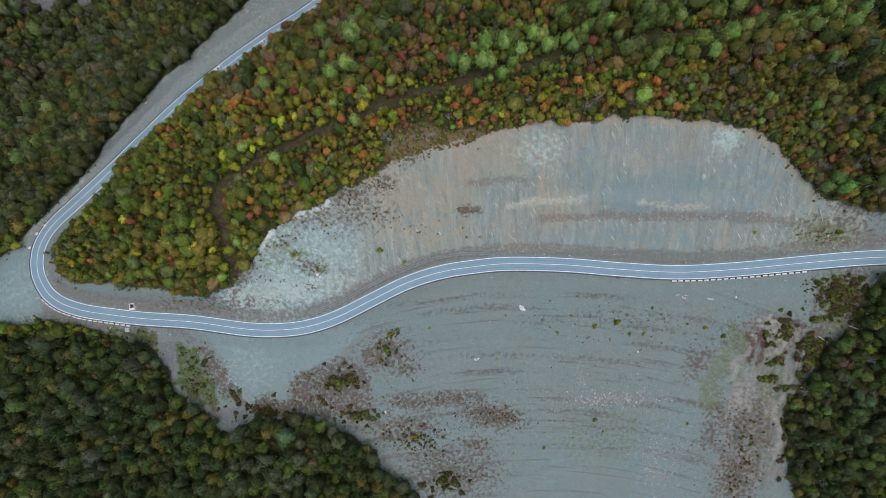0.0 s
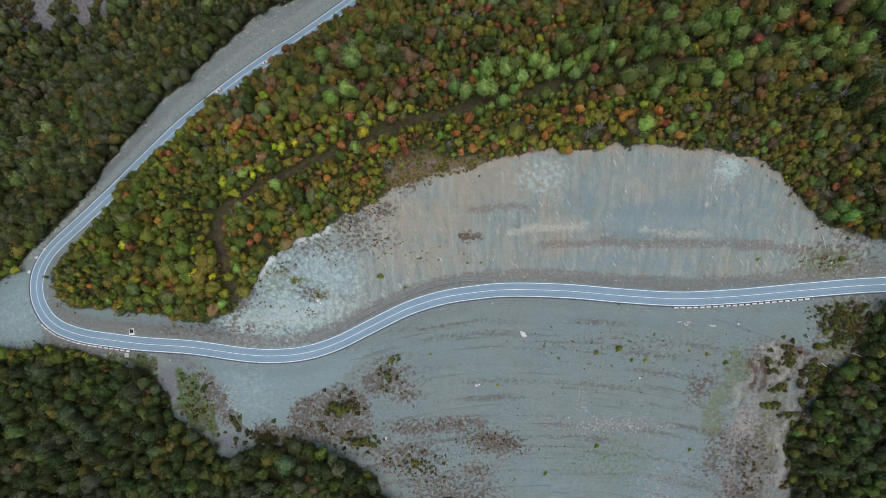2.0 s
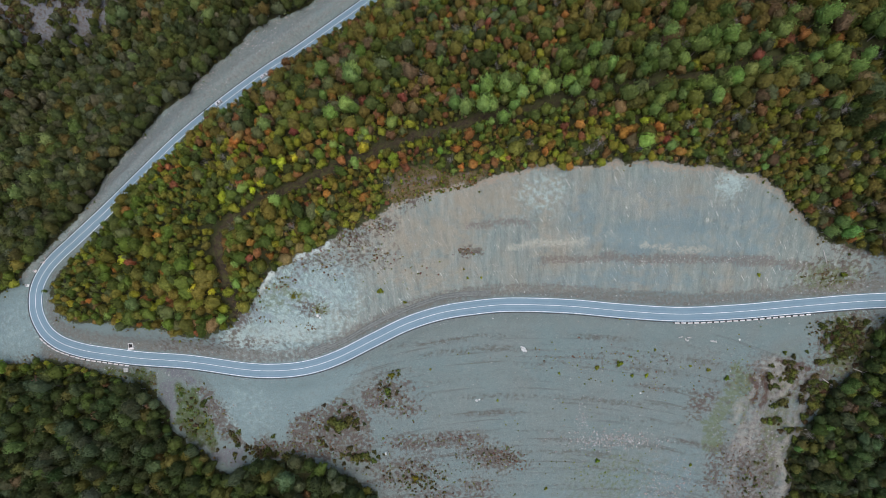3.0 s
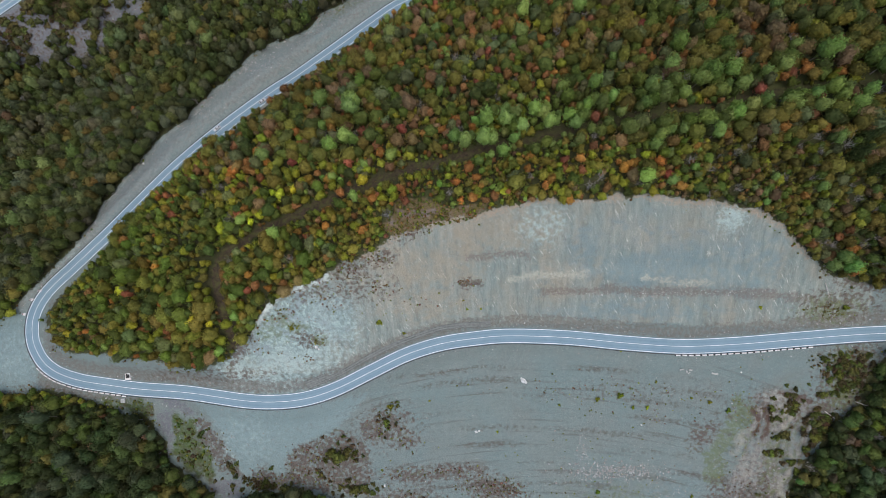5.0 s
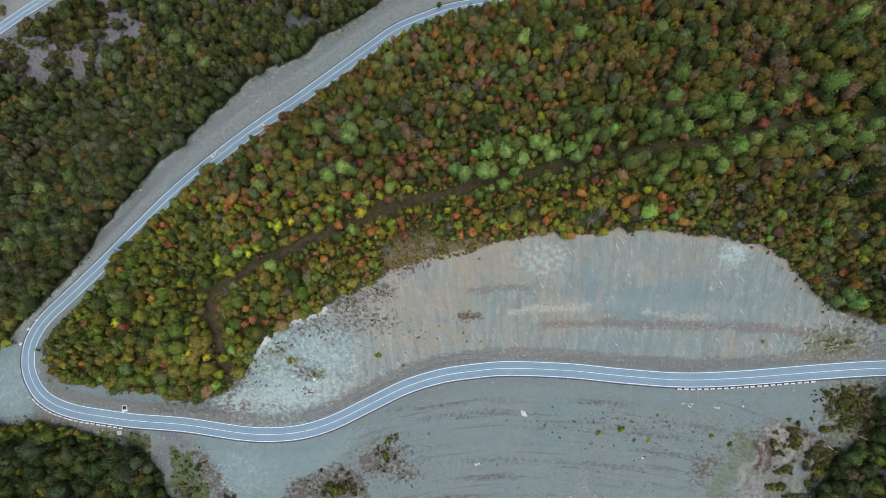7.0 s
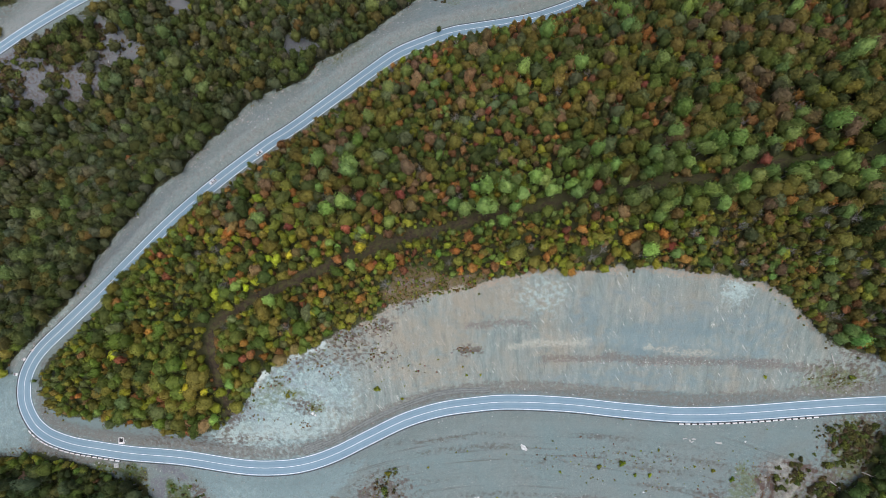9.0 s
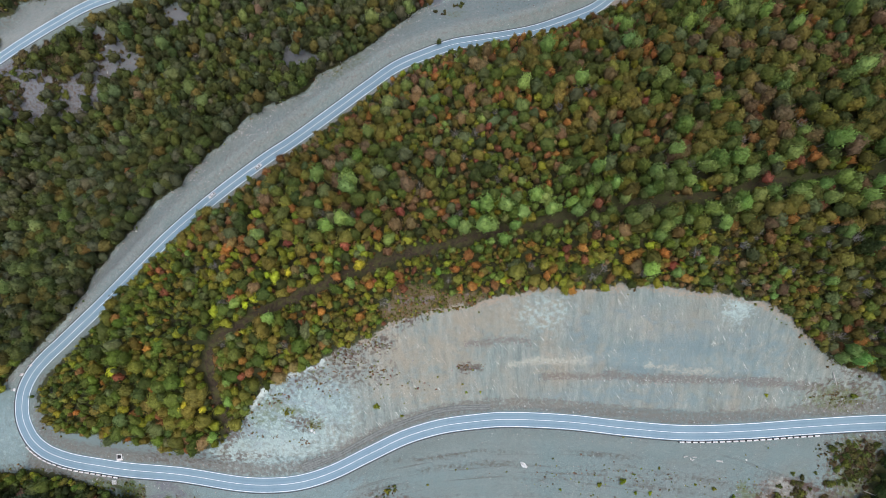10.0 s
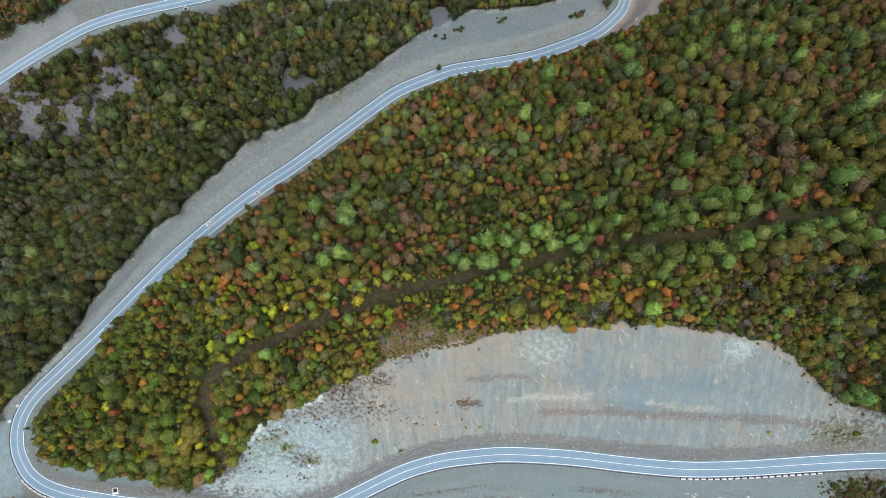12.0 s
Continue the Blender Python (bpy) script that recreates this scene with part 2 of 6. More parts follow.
def along(points, x, y):
    """Distance to a smooth line through the points."""
    x, y = np.ravel(x), np.ravel(y)
    line = glide(points, 0.8)
    (ax, ay), (bx, by) = line[:, :2].min(0) - 12, line[:, :2].max(0) + 12
    near = (x > ax) & (x < bx) & (y > ay) & (y < by)
    d = np.full(len(x), 99.0)
    if near.any():
        d[near] = nearest(line, x[near], y[near])[0]
    return d


def track_width(x):
    return np.interp(x, [-20, 10, 40, 80, 165, 190], [2.8, 2.3, 1.6, 1.35, 1.3, 0.4])


def track_mask(x, y):
    d, _ = nearest(TRACK_LINE, x + 0.8 * noise2(x, y, 5, 21), y + 0.8 * noise2(x, y, 5, 22))
    return d < track_width(np.ravel(x))


# ---- materials ----
def material(name):
    m = bpy.data.materials.new(name)
    m.use_nodes = True
    m.node_tree.nodes["Principled BSDF"].inputs["Specular IOR Level"].default_value = 0.25
    return m, m.node_tree, m.node_tree.nodes["Principled BSDF"]


def node(nt, kind, values=None, **props):
    n = nt.nodes.new("ShaderNode" + kind)
    for k, v in props.items():
        setattr(n, k, v)
    for k, v in (values or {}).items():
        if isinstance(v, bpy.types.NodeSocket):
            nt.links.new(v, n.inputs[k])
        else:
            n.inputs[k].default_value = v
    return n


def blend(nt, fac, a, b, how="MIX"):
    n = node(nt, "MixRGB", {"Fac": fac, "Color1": a, "Color2": b}, blend_type=how)
    return n.outputs["Color"]


def sums(nt, how, a, b=0.0, clamp=False):
    return node(nt, "Math", {0: a, 1: b}, operation=how, use_clamp=clamp).outputs[0]


def grain(nt, scale, detail=4.0, stretch=None, rough=0.55):
    """World-sized noise, features per metre; stretch: factors along x, y and z."""
    pos = node(nt, "NewGeometry").outputs["Position"]
    if stretch:
        if len(stretch) > 3:
            pos = node(nt, "Mapping", {"Vector": pos, "Rotation": (0, 0, radians(stretch[3]))}).outputs[0]
        pos = node(nt, "Mapping", {"Vector": pos, "Scale": stretch[:3]}).outputs[0]
    return node(nt, "TexNoise", {"Vector": pos, "Scale": scale, "Detail": detail, "Roughness": rough}).outputs["Fac"]


def ramp(nt, fac, lo, hi):
    """0 below lo, 1 above hi."""
    return node(nt, "MapRange", {"Value": fac, "From Min": lo, "From Max": hi}, clamp=True).outputs[0]


def rgb(r, g, b):
    return (r, g, b, 1.0)


def layer(nt, name, size=0.6, soft=0.22, amount=0.7):
    """A mask kept on the ground's points, with its rim broken up by noise."""
    v = node(nt, "Attribute", attribute_name=name).outputs["Fac"]
    n = sums(nt, "MULTIPLY", sums(nt, "SUBTRACT", grain(nt, size, 5.0), 0.5), amount * 2)
    return sums(nt, "MULTIPLY", ramp(nt, sums(nt, "ADD", v, n), 0.5 - soft, 0.5 + soft), ramp(nt, v, 0.04, 0.3))


def ground_material():
    m, nt, out = material("earth_and_gravel")
    grit, fine, mid, big = grain(nt, 3.2, 4, None, 0.7), grain(nt, 1.1, 6), grain(nt, 0.2, 5), grain(nt, 0.035, 4)
    gravel = blend(nt, mid, rgb(0.172, 0.214, 0.202), rgb(0.212, 0.252, 0.236))
    gravel = blend(nt, sums(nt, "MULTIPLY", ramp(nt, big, 0.40, 0.64), 0.5), gravel, rgb(0.165, 0.238, 0.235))
    gravel = blend(nt, sums(nt, "MULTIPLY", ramp(nt, grain(nt, 0.08, 5), 0.48, 0.7), 0.2), gravel, rgb(0.205, 0.19, 0.165))
    # fall-line streaks, fine and broad, and slanted beds on the cut face
    streak = ramp(nt, grain(nt, 0.42, 6, (1.0, 0.13, 0.13, -4), 0.62), 0.33, 0.68)
    thread = ramp(nt, grain(nt, 1.1, 7, (1.0, 0.12, 0.12, -9), 0.7), 0.30, 0.72)
    slanted = ramp(nt, grain(nt, 0.16, 5, (1.0, 0.2, 0.2, -34)), 0.42, 0.62)
    face = blend(nt, streak, rgb(0.185, 0.225, 0.207), rgb(0.345, 0.362, 0.317))
    face = blend(nt, sums(nt, "MULTIPLY", slanted, 0.4), face, rgb(0.205, 0.272, 0.258))
    face = blend(nt, sums(nt, "MULTIPLY", ramp(nt, grain(nt, 0.09, 5, (1.0, 0.4, 0.4, -4)), 0.5, 0.68), 0.4), face, rgb(0.33, 0.275, 0.20))
    face = blend(nt, 0.5, face, blend(nt, 1.0, face, blend(nt, thread, rgb(0.68, 0.68, 0.68), rgb(1.30, 1.29, 1.26)), "MULTIPLY"))
    veins = ramp(nt, grain(nt, 2.2, 3, (1.0, 0.08, 0.08, -36)), 0.63, 0.67)
    some = ramp(nt, grain(nt, 0.09, 3), 0.44, 0.54)
    face = blend(nt, sums(nt, "MULTIPLY", sums(nt, "MULTIPLY", veins, some), 0.75), face, rgb(0.68, 0.66, 0.60))
    scars = ramp(nt, grain(nt, 0.9, 5, (1.0, 0.1, 0.1, -30), 0.65), 0.62, 0.70)
    face = blend(nt, sums(nt, "MULTIPLY", scars, 0.4), face, rgb(0.135, 0.15, 0.14))
    soil = blend(nt, layer(nt, "face", 0.15, 0.3, 0.5), gravel, face)
    for name, colour, much, size in (("ochre", rgb(0.36, 0.30, 0.215), 0.5, 0.10), ("blue", rgb(0.19, 0.262, 0.272), 0.75, 0.10), ("pale", rgb(0.41, 0.51, 0.485), 0.85, 0.22), ("lot", rgb(0.215, 0.295, 0.295), 0.75, 0.2), ("band", rgb(0.185, 0.155, 0.135), 0.7, 0.35), ("cream", rgb(0.47, 0.45, 0.37), 0.65, 0.35), ("toe", rgb(0.165, 0.15, 0.13), 0.75, 0.3),
                                     ("sand", rgb(0.36, 0.29, 0.22), 0.85, 0.4), ("scree", rgb(0.165, 0.168, 0.185), 0.95, 0.3), ("bankrock", rgb(0.30, 0.325, 0.315), 0.55, 0.3)):
        soil = blend(nt, sums(nt, "MULTIPLY", layer(nt, name, size * 2.2, 0.4, 1.5), much), soil, colour)
    ridged = ramp(nt, sums(nt, "ABSOLUTE", sums(nt, "SUBTRACT", grain(nt, 0.34, 7, (1.0, 0.6, 0.6, -40), 0.68), 0.5)), 0.0, 0.10)
    rocky = node(nt, "Attribute", attribute_name="rock").outputs["Fac"]
    cracks = blend(nt, ridged, rgb(0.19, 0.255, 0.25), rgb(0.40, 0.52, 0.495))
    cracks = blend(nt, ramp(nt, grain(nt, 0.16, 5), 0.5, 0.62), cracks, rgb(0.265, 0.325, 0.34))
    soil = blend(nt, sums(nt, "MULTIPLY", ramp(nt, rocky, 0.3, 0.7), 0.85), soil, cracks)
    soil = blend(nt, sums(nt, "MULTIPLY", layer(nt, "rim", 0.5, 0.3, 0.9), 0.85), soil, rgb(0.62, 0.69, 0.655))
    strata = ramp(nt, grain(nt, 0.42, 6, (1.0, 0.16, 0.2, 8), 0.62), 0.34, 0.66)
    strata = blend(nt, strata, rgb(0.085, 0.064, 0.054), rgb(0.30, 0.275, 0.25))
    soil = blend(nt, sums(nt, "MULTIPLY", layer(nt, "gully", 0.3, 0.35, 1.2), 0.75), soil, strata)
    # dry reddish weeds, moss and thin grass
    weeds = blend(nt, ramp(nt, fine, 0.35, 0.65), rgb(0.06, 0.038, 0.030), rgb(0.15, 0.105, 0.085))
    weeds = blend(nt, ramp(nt, grain(nt, 0.4, 4), 0.55, 0.7), weeds, rgb(0.11, 0.105, 0.05))
    soil = blend(nt, sums(nt, "MULTIPLY", layer(nt, "weeds", 0.55, 0.28, 2.0), 0.82), soil, weeds)
    moss = blend(nt, fine, rgb(0.08, 0.105, 0.03), rgb(0.19, 0.22, 0.10))
    soil = blend(nt, sums(nt, "MULTIPLY", layer(nt, "moss", 0.45, 0.35, 1.9), 0.6), soil, moss)
    turf = blend(nt, ramp(nt, mid, 0.38, 0.62), rgb(0.075, 0.062, 0.032), rgb(0.062, 0.098, 0.022))
    turf = blend(nt, ramp(nt, fine, 0.45, 0.65), turf, rgb(0.085, 0.125, 0.03))
    soil = blend(nt, sums(nt, "MULTIPLY", layer(nt, "grass", 0.3, 0.35, 1.3), 0.9), soil, turf)
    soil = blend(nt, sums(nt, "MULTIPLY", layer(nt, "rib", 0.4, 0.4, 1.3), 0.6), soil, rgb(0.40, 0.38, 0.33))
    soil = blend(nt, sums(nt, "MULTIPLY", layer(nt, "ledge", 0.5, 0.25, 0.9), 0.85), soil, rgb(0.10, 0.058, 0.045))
    # old terraces that bow across the spoil slope
    axis = node(nt, "SeparateXYZ", {0: node(nt, "NewGeometry").outputs["Position"]})
    off = sums(nt, "SUBTRACT", axis.outputs[0], 45.0)
    bow = sums(nt, "ADD", axis.outputs[1], sums(nt, "MULTIPLY", sums(nt, "MULTIPLY", off, off), 0.0016))
    bent = node(nt, "CombineXYZ", {0: sums(nt, "MULTIPLY", off, 0.02), 1: sums(nt, "MULTIPLY", bow, 0.5)}).outputs[0]
    ruts = ramp(nt, node(nt, "TexNoise", {"Vector": bent, "Scale": 1.0, "Detail": 5.0, "Roughness": 0.55}).outputs["Fac"], 0.56, 0.66)
    ruts = sums(nt, "MULTIPLY", ruts, node(nt, "Attribute", attribute_name="slope").outputs["Fac"])
    soil = blend(nt, sums(nt, "MULTIPLY", ruts, 0.5), soil, rgb(0.115, 0.105, 0.095))
    soil = blend(nt, sums(nt, "MULTIPLY", layer(nt, "terrace", 0.5, 0.35, 1.6), 0.62), soil, rgb(0.105, 0.085, 0.072))
    soil = blend(nt, sums(nt, "MULTIPLY", ramp(nt, grain(nt, 0.55, 6, None, 0.7), 0.53, 0.72), 0.35), soil, rgb(0.14, 0.14, 0.128))
    soil = blend(nt, sums(nt, "MULTIPLY", ramp(nt, grain(nt, 0.7, 6, (1.0, 0.6, 0.6, 20), 0.7), 0.55, 0.72), 0.35), soil, rgb(0.30, 0.33, 0.31))
    soil = blend(nt, 0.62, soil, blend(nt, 1.0, soil, blend(nt, ramp(nt, grit, 0.28, 0.72), rgb(0.45, 0.45, 0.45), rgb(1.55, 1.55, 1.55)), "MULTIPLY"))
    speck = ramp(nt, grain(nt, 1.7, 3, None, 0.6), 0.645, 0.69)
    soil = blend(nt, sums(nt, "MULTIPLY", speck, 0.5), soil, rgb(0.55, 0.55, 0.52))
    pits = ramp(nt, grain(nt, 1.4, 3), 0.35, 0.28)
    soil = blend(nt, sums(nt, "MULTIPLY", pits, 0.3), soil, rgb(0.085, 0.08, 0.072))
    floor = blend(nt, ramp(nt, mid, 0.4, 0.6), rgb(0.048, 0.046, 0.024), rgb(0.060, 0.070, 0.027))
    floor = blend(nt, ramp(nt, fine, 0.48, 0.68), floor, rgb(0.078, 0.078, 0.03))
    path = blend(nt, ramp(nt, fine, 0.35, 0.65), rgb(0.03, 0.023, 0.016), rgb(0.085, 0.062, 0.045))
    path = blend(nt, ramp(nt, grain(nt, 0.5, 5), 0.45, 0.62), path, rgb(0.085, 0.085, 0.032))
    floor = blend(nt, layer(nt, "path", 0.8), floor, path)
    glade = blend(nt, ramp(nt, fine, 0.35, 0.65), rgb(0.10, 0.098, 0.036), rgb(0.20, 0.135, 0.085))
    glade = blend(nt, ramp(nt, grain(nt, 0.22, 5), 0.52, 0.66), glade, rgb(0.20, 0.165, 0.15))
    floor = blend(nt, layer(nt, "glade", 0.5), floor, glade)
    nt.links.new(blend(nt, layer(nt, "bare", 0.7, 0.15, 0.8), floor, soil), out.inputs["Base Color"])
    out.inputs["Roughness"].default_value = 0.95
    height = sums(nt, "ADD", sums(nt, "MULTIPLY", fine, 0.6), sums(nt, "MULTIPLY", grit, 0.35))
    bump = node(nt, "Bump", {"Height": height, "Strength": 0.9, "Distance": 0.7})
    nt.links.new(bump.outputs[0], out.inputs["Normal"])
    return m


def asphalt_material():
    m, nt, out = material("asphalt")
    c = blend(nt, grain(nt, 0.3, 5), rgb(0.152, 0.245, 0.308), rgb(0.184, 0.287, 0.352))
    wear = ramp(nt, grain(nt, 0.08, 4), 0.45, 0.65)
    c = blend(nt, sums(nt, "MULTIPLY", wear, 0.5), c, rgb(0.222, 0.322, 0.38))
    c = blend(nt, sums(nt, "MULTIPLY", ramp(nt, grain(nt, 6, 2), 0.6, 0.75), 0.4), c, rgb(0.09, 0.09, 0.095))
    lanes = node(nt, "Attribute", attribute_name="wheel").outputs["Fac"]
    c = blend(nt, sums(nt, "MULTIPLY", lanes, 0.6), c, rgb(0.265, 0.36, 0.412))
    c = blend(nt, sums(nt, "MULTIPLY", ramp(nt, grain(nt, 0.5, 5, None, 0.65), 0.52, 0.7), 0.3), c, rgb(0.13, 0.20, 0.25))
    nt.links.new(c, out.inputs["Base Color"])
    out.inputs["Roughness"].default_value = 0.75
    bump = node(nt, "Bump", {"Height": grain(nt, 25, 3), "Strength": 0.3, "Distance": 0.02})
    nt.links.new(bump.outputs[0], out.inputs["Normal"])
    return m


def worn_material(name, light, dark, roughness=0.8, scale=3.0, metal=0.0):
    m, nt, out = material(name)
    c = blend(nt, ramp(nt, grain(nt, scale, 5), 0.35, 0.6), rgb(*dark), rgb(*light))
    c = blend(nt, sums(nt, "MULTIPLY", ramp(nt, grain(nt, scale * 6, 3), 0.55, 0.75), 0.35), c, rgb(*dark))
    nt.links.new(c, out.inputs["Base Color"])
    out.inputs["Roughness"].default_value, out.inputs["Metallic"].default_value = roughness, metal
    bump = node(nt, "Bump", {"Height": grain(nt, scale * 4, 4), "Strength": 0.4, "Distance": 0.03})
    nt.links.new(bump.outputs[0], out.inputs["Normal"])
    return m


def leaf_material(name, single):
    """Foliage. Its colour comes from the object for single trees, and from each tree's own tint in a wood."""
    m, nt, out = material(name)
    tint = node(nt, "ObjectInfo").outputs["Color"] if single else node(nt, "Attribute", attribute_name="tint").outputs["Color"]
    each = node(nt, "NewGeometry").outputs["Random Per Island"]
    c = blend(nt, 1.0, tint, node(nt, "HueSaturation", {"Color": rgb(1, 1, 1), "Value": node(nt, "MapRange", {"Value": each, "To Min": 0.74, "To Max": 1.26}).outputs[0]}).outputs[0], "MULTIPLY")
    c = blend(nt, sums(nt, "MULTIPLY", ramp(nt, grain(nt, 0.45, 4), 0.45, 0.7), 0.2), c, rgb(0.16, 0.125, 0.045))
    c = blend(nt, sums(nt, "MULTIPLY", ramp(nt, grain(nt, 0.28, 4), 0.52, 0.36), 0.15), c, rgb(0.085, 0.125, 0.036))
    fleck = ramp(nt, grain(nt, 1.5, 5, None, 0.7), 0.32, 0.68)
    c = blend(nt, 1.0, c, blend(nt, fleck, rgb(0.62, 0.64, 0.60), rgb(1.36, 1.34, 1.30)), "MULTIPLY")
    nt.links.new(c, out.inputs["Base Color"])
    out.inputs["Roughness"].default_value = 0.7
    bump = node(nt, "Bump", {"Height": grain(nt, 1.3, 5, None, 0.7), "Strength": 0.8, "Distance": 0.6})
    nt.links.new(bump.outputs[0], out.inputs["Normal"])
    glow = node(nt, "BsdfTranslucent", {"Color": c})
    mix = node(nt, "MixShader", {0: 0.32, 1: out.outputs[0], 2: glow.outputs[0]})
    nt.links.new(mix.outputs[0], nt.nodes["Material Output"].inputs["Surface"])
    return m


def plain_material(name, colour, roughness=0.5, metal=0.0):
    m, nt, out = material(name)
    c = blend(nt, grain(nt, 4, 3), rgb(*[v * 0.85 for v in colour]), rgb(*[min(1, v * 1.1) for v in colour]))
    nt.links.new(c, out.inputs["Base Color"])
    out.inputs["Roughness"].default_value, out.inputs["Metallic"].default_value = roughness, metal
    return m


GROUND = ground_material()
ASPHALT = asphalt_material()
LINE_PAINT = worn_material("line_paint", (0.92, 0.93, 0.94), (0.80, 0.81, 0.82), 0.6, 0.8)
CONCRETE = worn_material("concrete", (0.50, 0.50, 0.48), (0.30, 0.29, 0.27), 0.85, 1.5)
WHITEWASH = worn_material("whitewash", (0.84, 0.84, 0.83), (0.62, 0.54, 0.52), 0.8, 1.2)
EDGE_SHADE = worn_material("road_edge_shade", (0.10, 0.10, 0.105), (0.05, 0.05, 0.052), 0.9, 1.0)
BLACK_PAINT_AND_SHADE = plain_material("black_paint_and_shade", (0.03, 0.03, 0.032), 0.7)
def stone_material():
    m = worn_material("stone", (0.50, 0.50, 0.48), (0.27, 0.28, 0.27), 0.9, 1.0)
    nt = m.node_tree
    out = nt.nodes["Principled BSDF"]
    kind = ramp(nt, node(nt, "NewGeometry").outputs["Random Per Island"], 0.4, 0.7)
    c = blend(nt, sums(nt, "MULTIPLY", kind, 0.65), out.inputs["Base Color"].links[0].from_socket, rgb(0.30, 0.235, 0.21))
    nt.links.new(c, out.inputs["Base Color"])
    return m


STONE = stone_material()
BARK = worn_material("bark", (0.16, 0.135, 0.11), (0.07, 0.055, 0.045), 0.95, 2.0)
PALE_BARK = worn_material("pale_bark", (0.42, 0.39, 0.36), (0.22, 0.20, 0.185), 0.9, 2.0)
LEAF_WOOD = leaf_material("leaves_of_wood", False)
LEAF_TREE = leaf_material("leaves_of_tree", True)
CAR_PAINT = plain_material("white_car_paint", (0.75, 0.76, 0.77), 0.3)
CAR_GLASS = plain_material("dark_car_glass", (0.02, 0.025, 0.03), 0.08)
RUBBER = plain_material("rubber", (0.02, 0.02, 0.02), 0.9)
LAMP_RED = plain_material("red_lamp", (0.4, 0.02, 0.02), 0.3)
LAMP_CLEAR = plain_material("clear_lamp", (0.7, 0.7, 0.68), 0.15)
STEEL = plain_material("galvanised_steel", (0.45, 0.46, 0.47), 0.45, 0.7)
SIGN_WHITE = plain_material("sign_white", (0.78, 0.78, 0.78), 0.4)
SIGN_RED = plain_material("sign_red", (0.45, 0.03, 0.03), 0.4)


# ---- mesh helpers ----
def mesh_of(name, verts, faces, mats, index=None):
    me = bpy.data.meshes.new(name)
    me.from_pydata([tuple(v) for v in verts], [], [tuple(f) for f in faces])
    for mt in mats:
        me.materials.append(mt)
    if index is not None:
        me.polygons.foreach_set("material_index", np.asarray(index, np.int32))
    me.update()
    return me


def triangles(name, verts, tris, mats, index=None, tint=None, soft=False):
    """A large mesh of triangles straight from arrays."""
    me = bpy.data.meshes.new(name)
    me.vertices.add(len(verts))
    me.vertices.foreach_set("co", np.asarray(verts, np.float32).ravel())
    me.loops.add(len(tris) * 3)
    me.loops.foreach_set("vertex_index", np.asarray(tris, np.int32).ravel())
    me.polygons.add(len(tris))
    me.polygons.foreach_set("loop_start", np.arange(len(tris), dtype=np.int32) * 3)
    for mt in mats:
        me.materials.append(mt)
    if index is not None:
        me.polygons.foreach_set("material_index", np.asarray(index, np.int32))
    if tint is not None:
        layer_ = me.attributes.new("tint", "FLOAT_COLOR", "POINT")
        layer_.data.foreach_set("color", np.hstack((tint, np.ones((len(tint), 1)))).astype(np.float32).ravel())
    if soft:
        me.polygons.foreach_set("use_smooth", np.ones(len(tris), bool))
    me.update(calc_edges=True)
    return me


def part(name, bm, mat, parent, label=""):
    me = bpy.data.meshes.new(name)
    bm.to_mesh(me)
    bm.free()
    me.materials.append(mat)
    ob = new(name, me)
    ob.parent = parent
    return tagged(ob, label)


def box(bm, size, m=Matrix(), bevel=0.0):
    r = bmesh.ops.create_cube(bm, size=1.0, matrix=m @ Matrix.Diagonal((*size, 1)))
    if bevel:
        edges = list({e for v in r["verts"] for e in v.link_edges})
        bmesh.ops.bevel(bm, geom=edges, offset=bevel, segments=1, affect="EDGES")
    return bm


def tube(bm, a, b, ra, rb, sides=6):
    a, b = Vector(a), Vector(b)
    m = Matrix.Translation((a + b) / 2) @ (b - a).to_track_quat("Z", "Y").to_matrix().to_4x4()
    bmesh.ops.create_cone(bm, cap_ends=True, segments=sides, radius1=ra, radius2=rb, depth=(b - a).length, matrix=m)
    return bm


# ---- the ground, one sheet to the horizon ----
def spread(core, reach):
    """Grid lines with ever wider steps added on both sides."""
    out, d = [], 2.0
    while sum(out) < reach:
        d *= 1.35
        out.append(d)
    far = np.cumsum(out)
    return np.concatenate((core[0] - far[::-1], core, core[-1] + far))


def spot(x, y, cx, cy, rx, ry, turn=0.0):
    """A soft round patch: 1 in its middle, 0.5 at its rim."""
    c, s = math.cos(radians(turn)), math.sin(radians(turn))
    u, v = ((x - cx) * c + (y - cy) * s) / rx, ((y - cy) * c - (x - cx) * s) / ry
    return np.exp(-0.69 * (u * u + v * v))


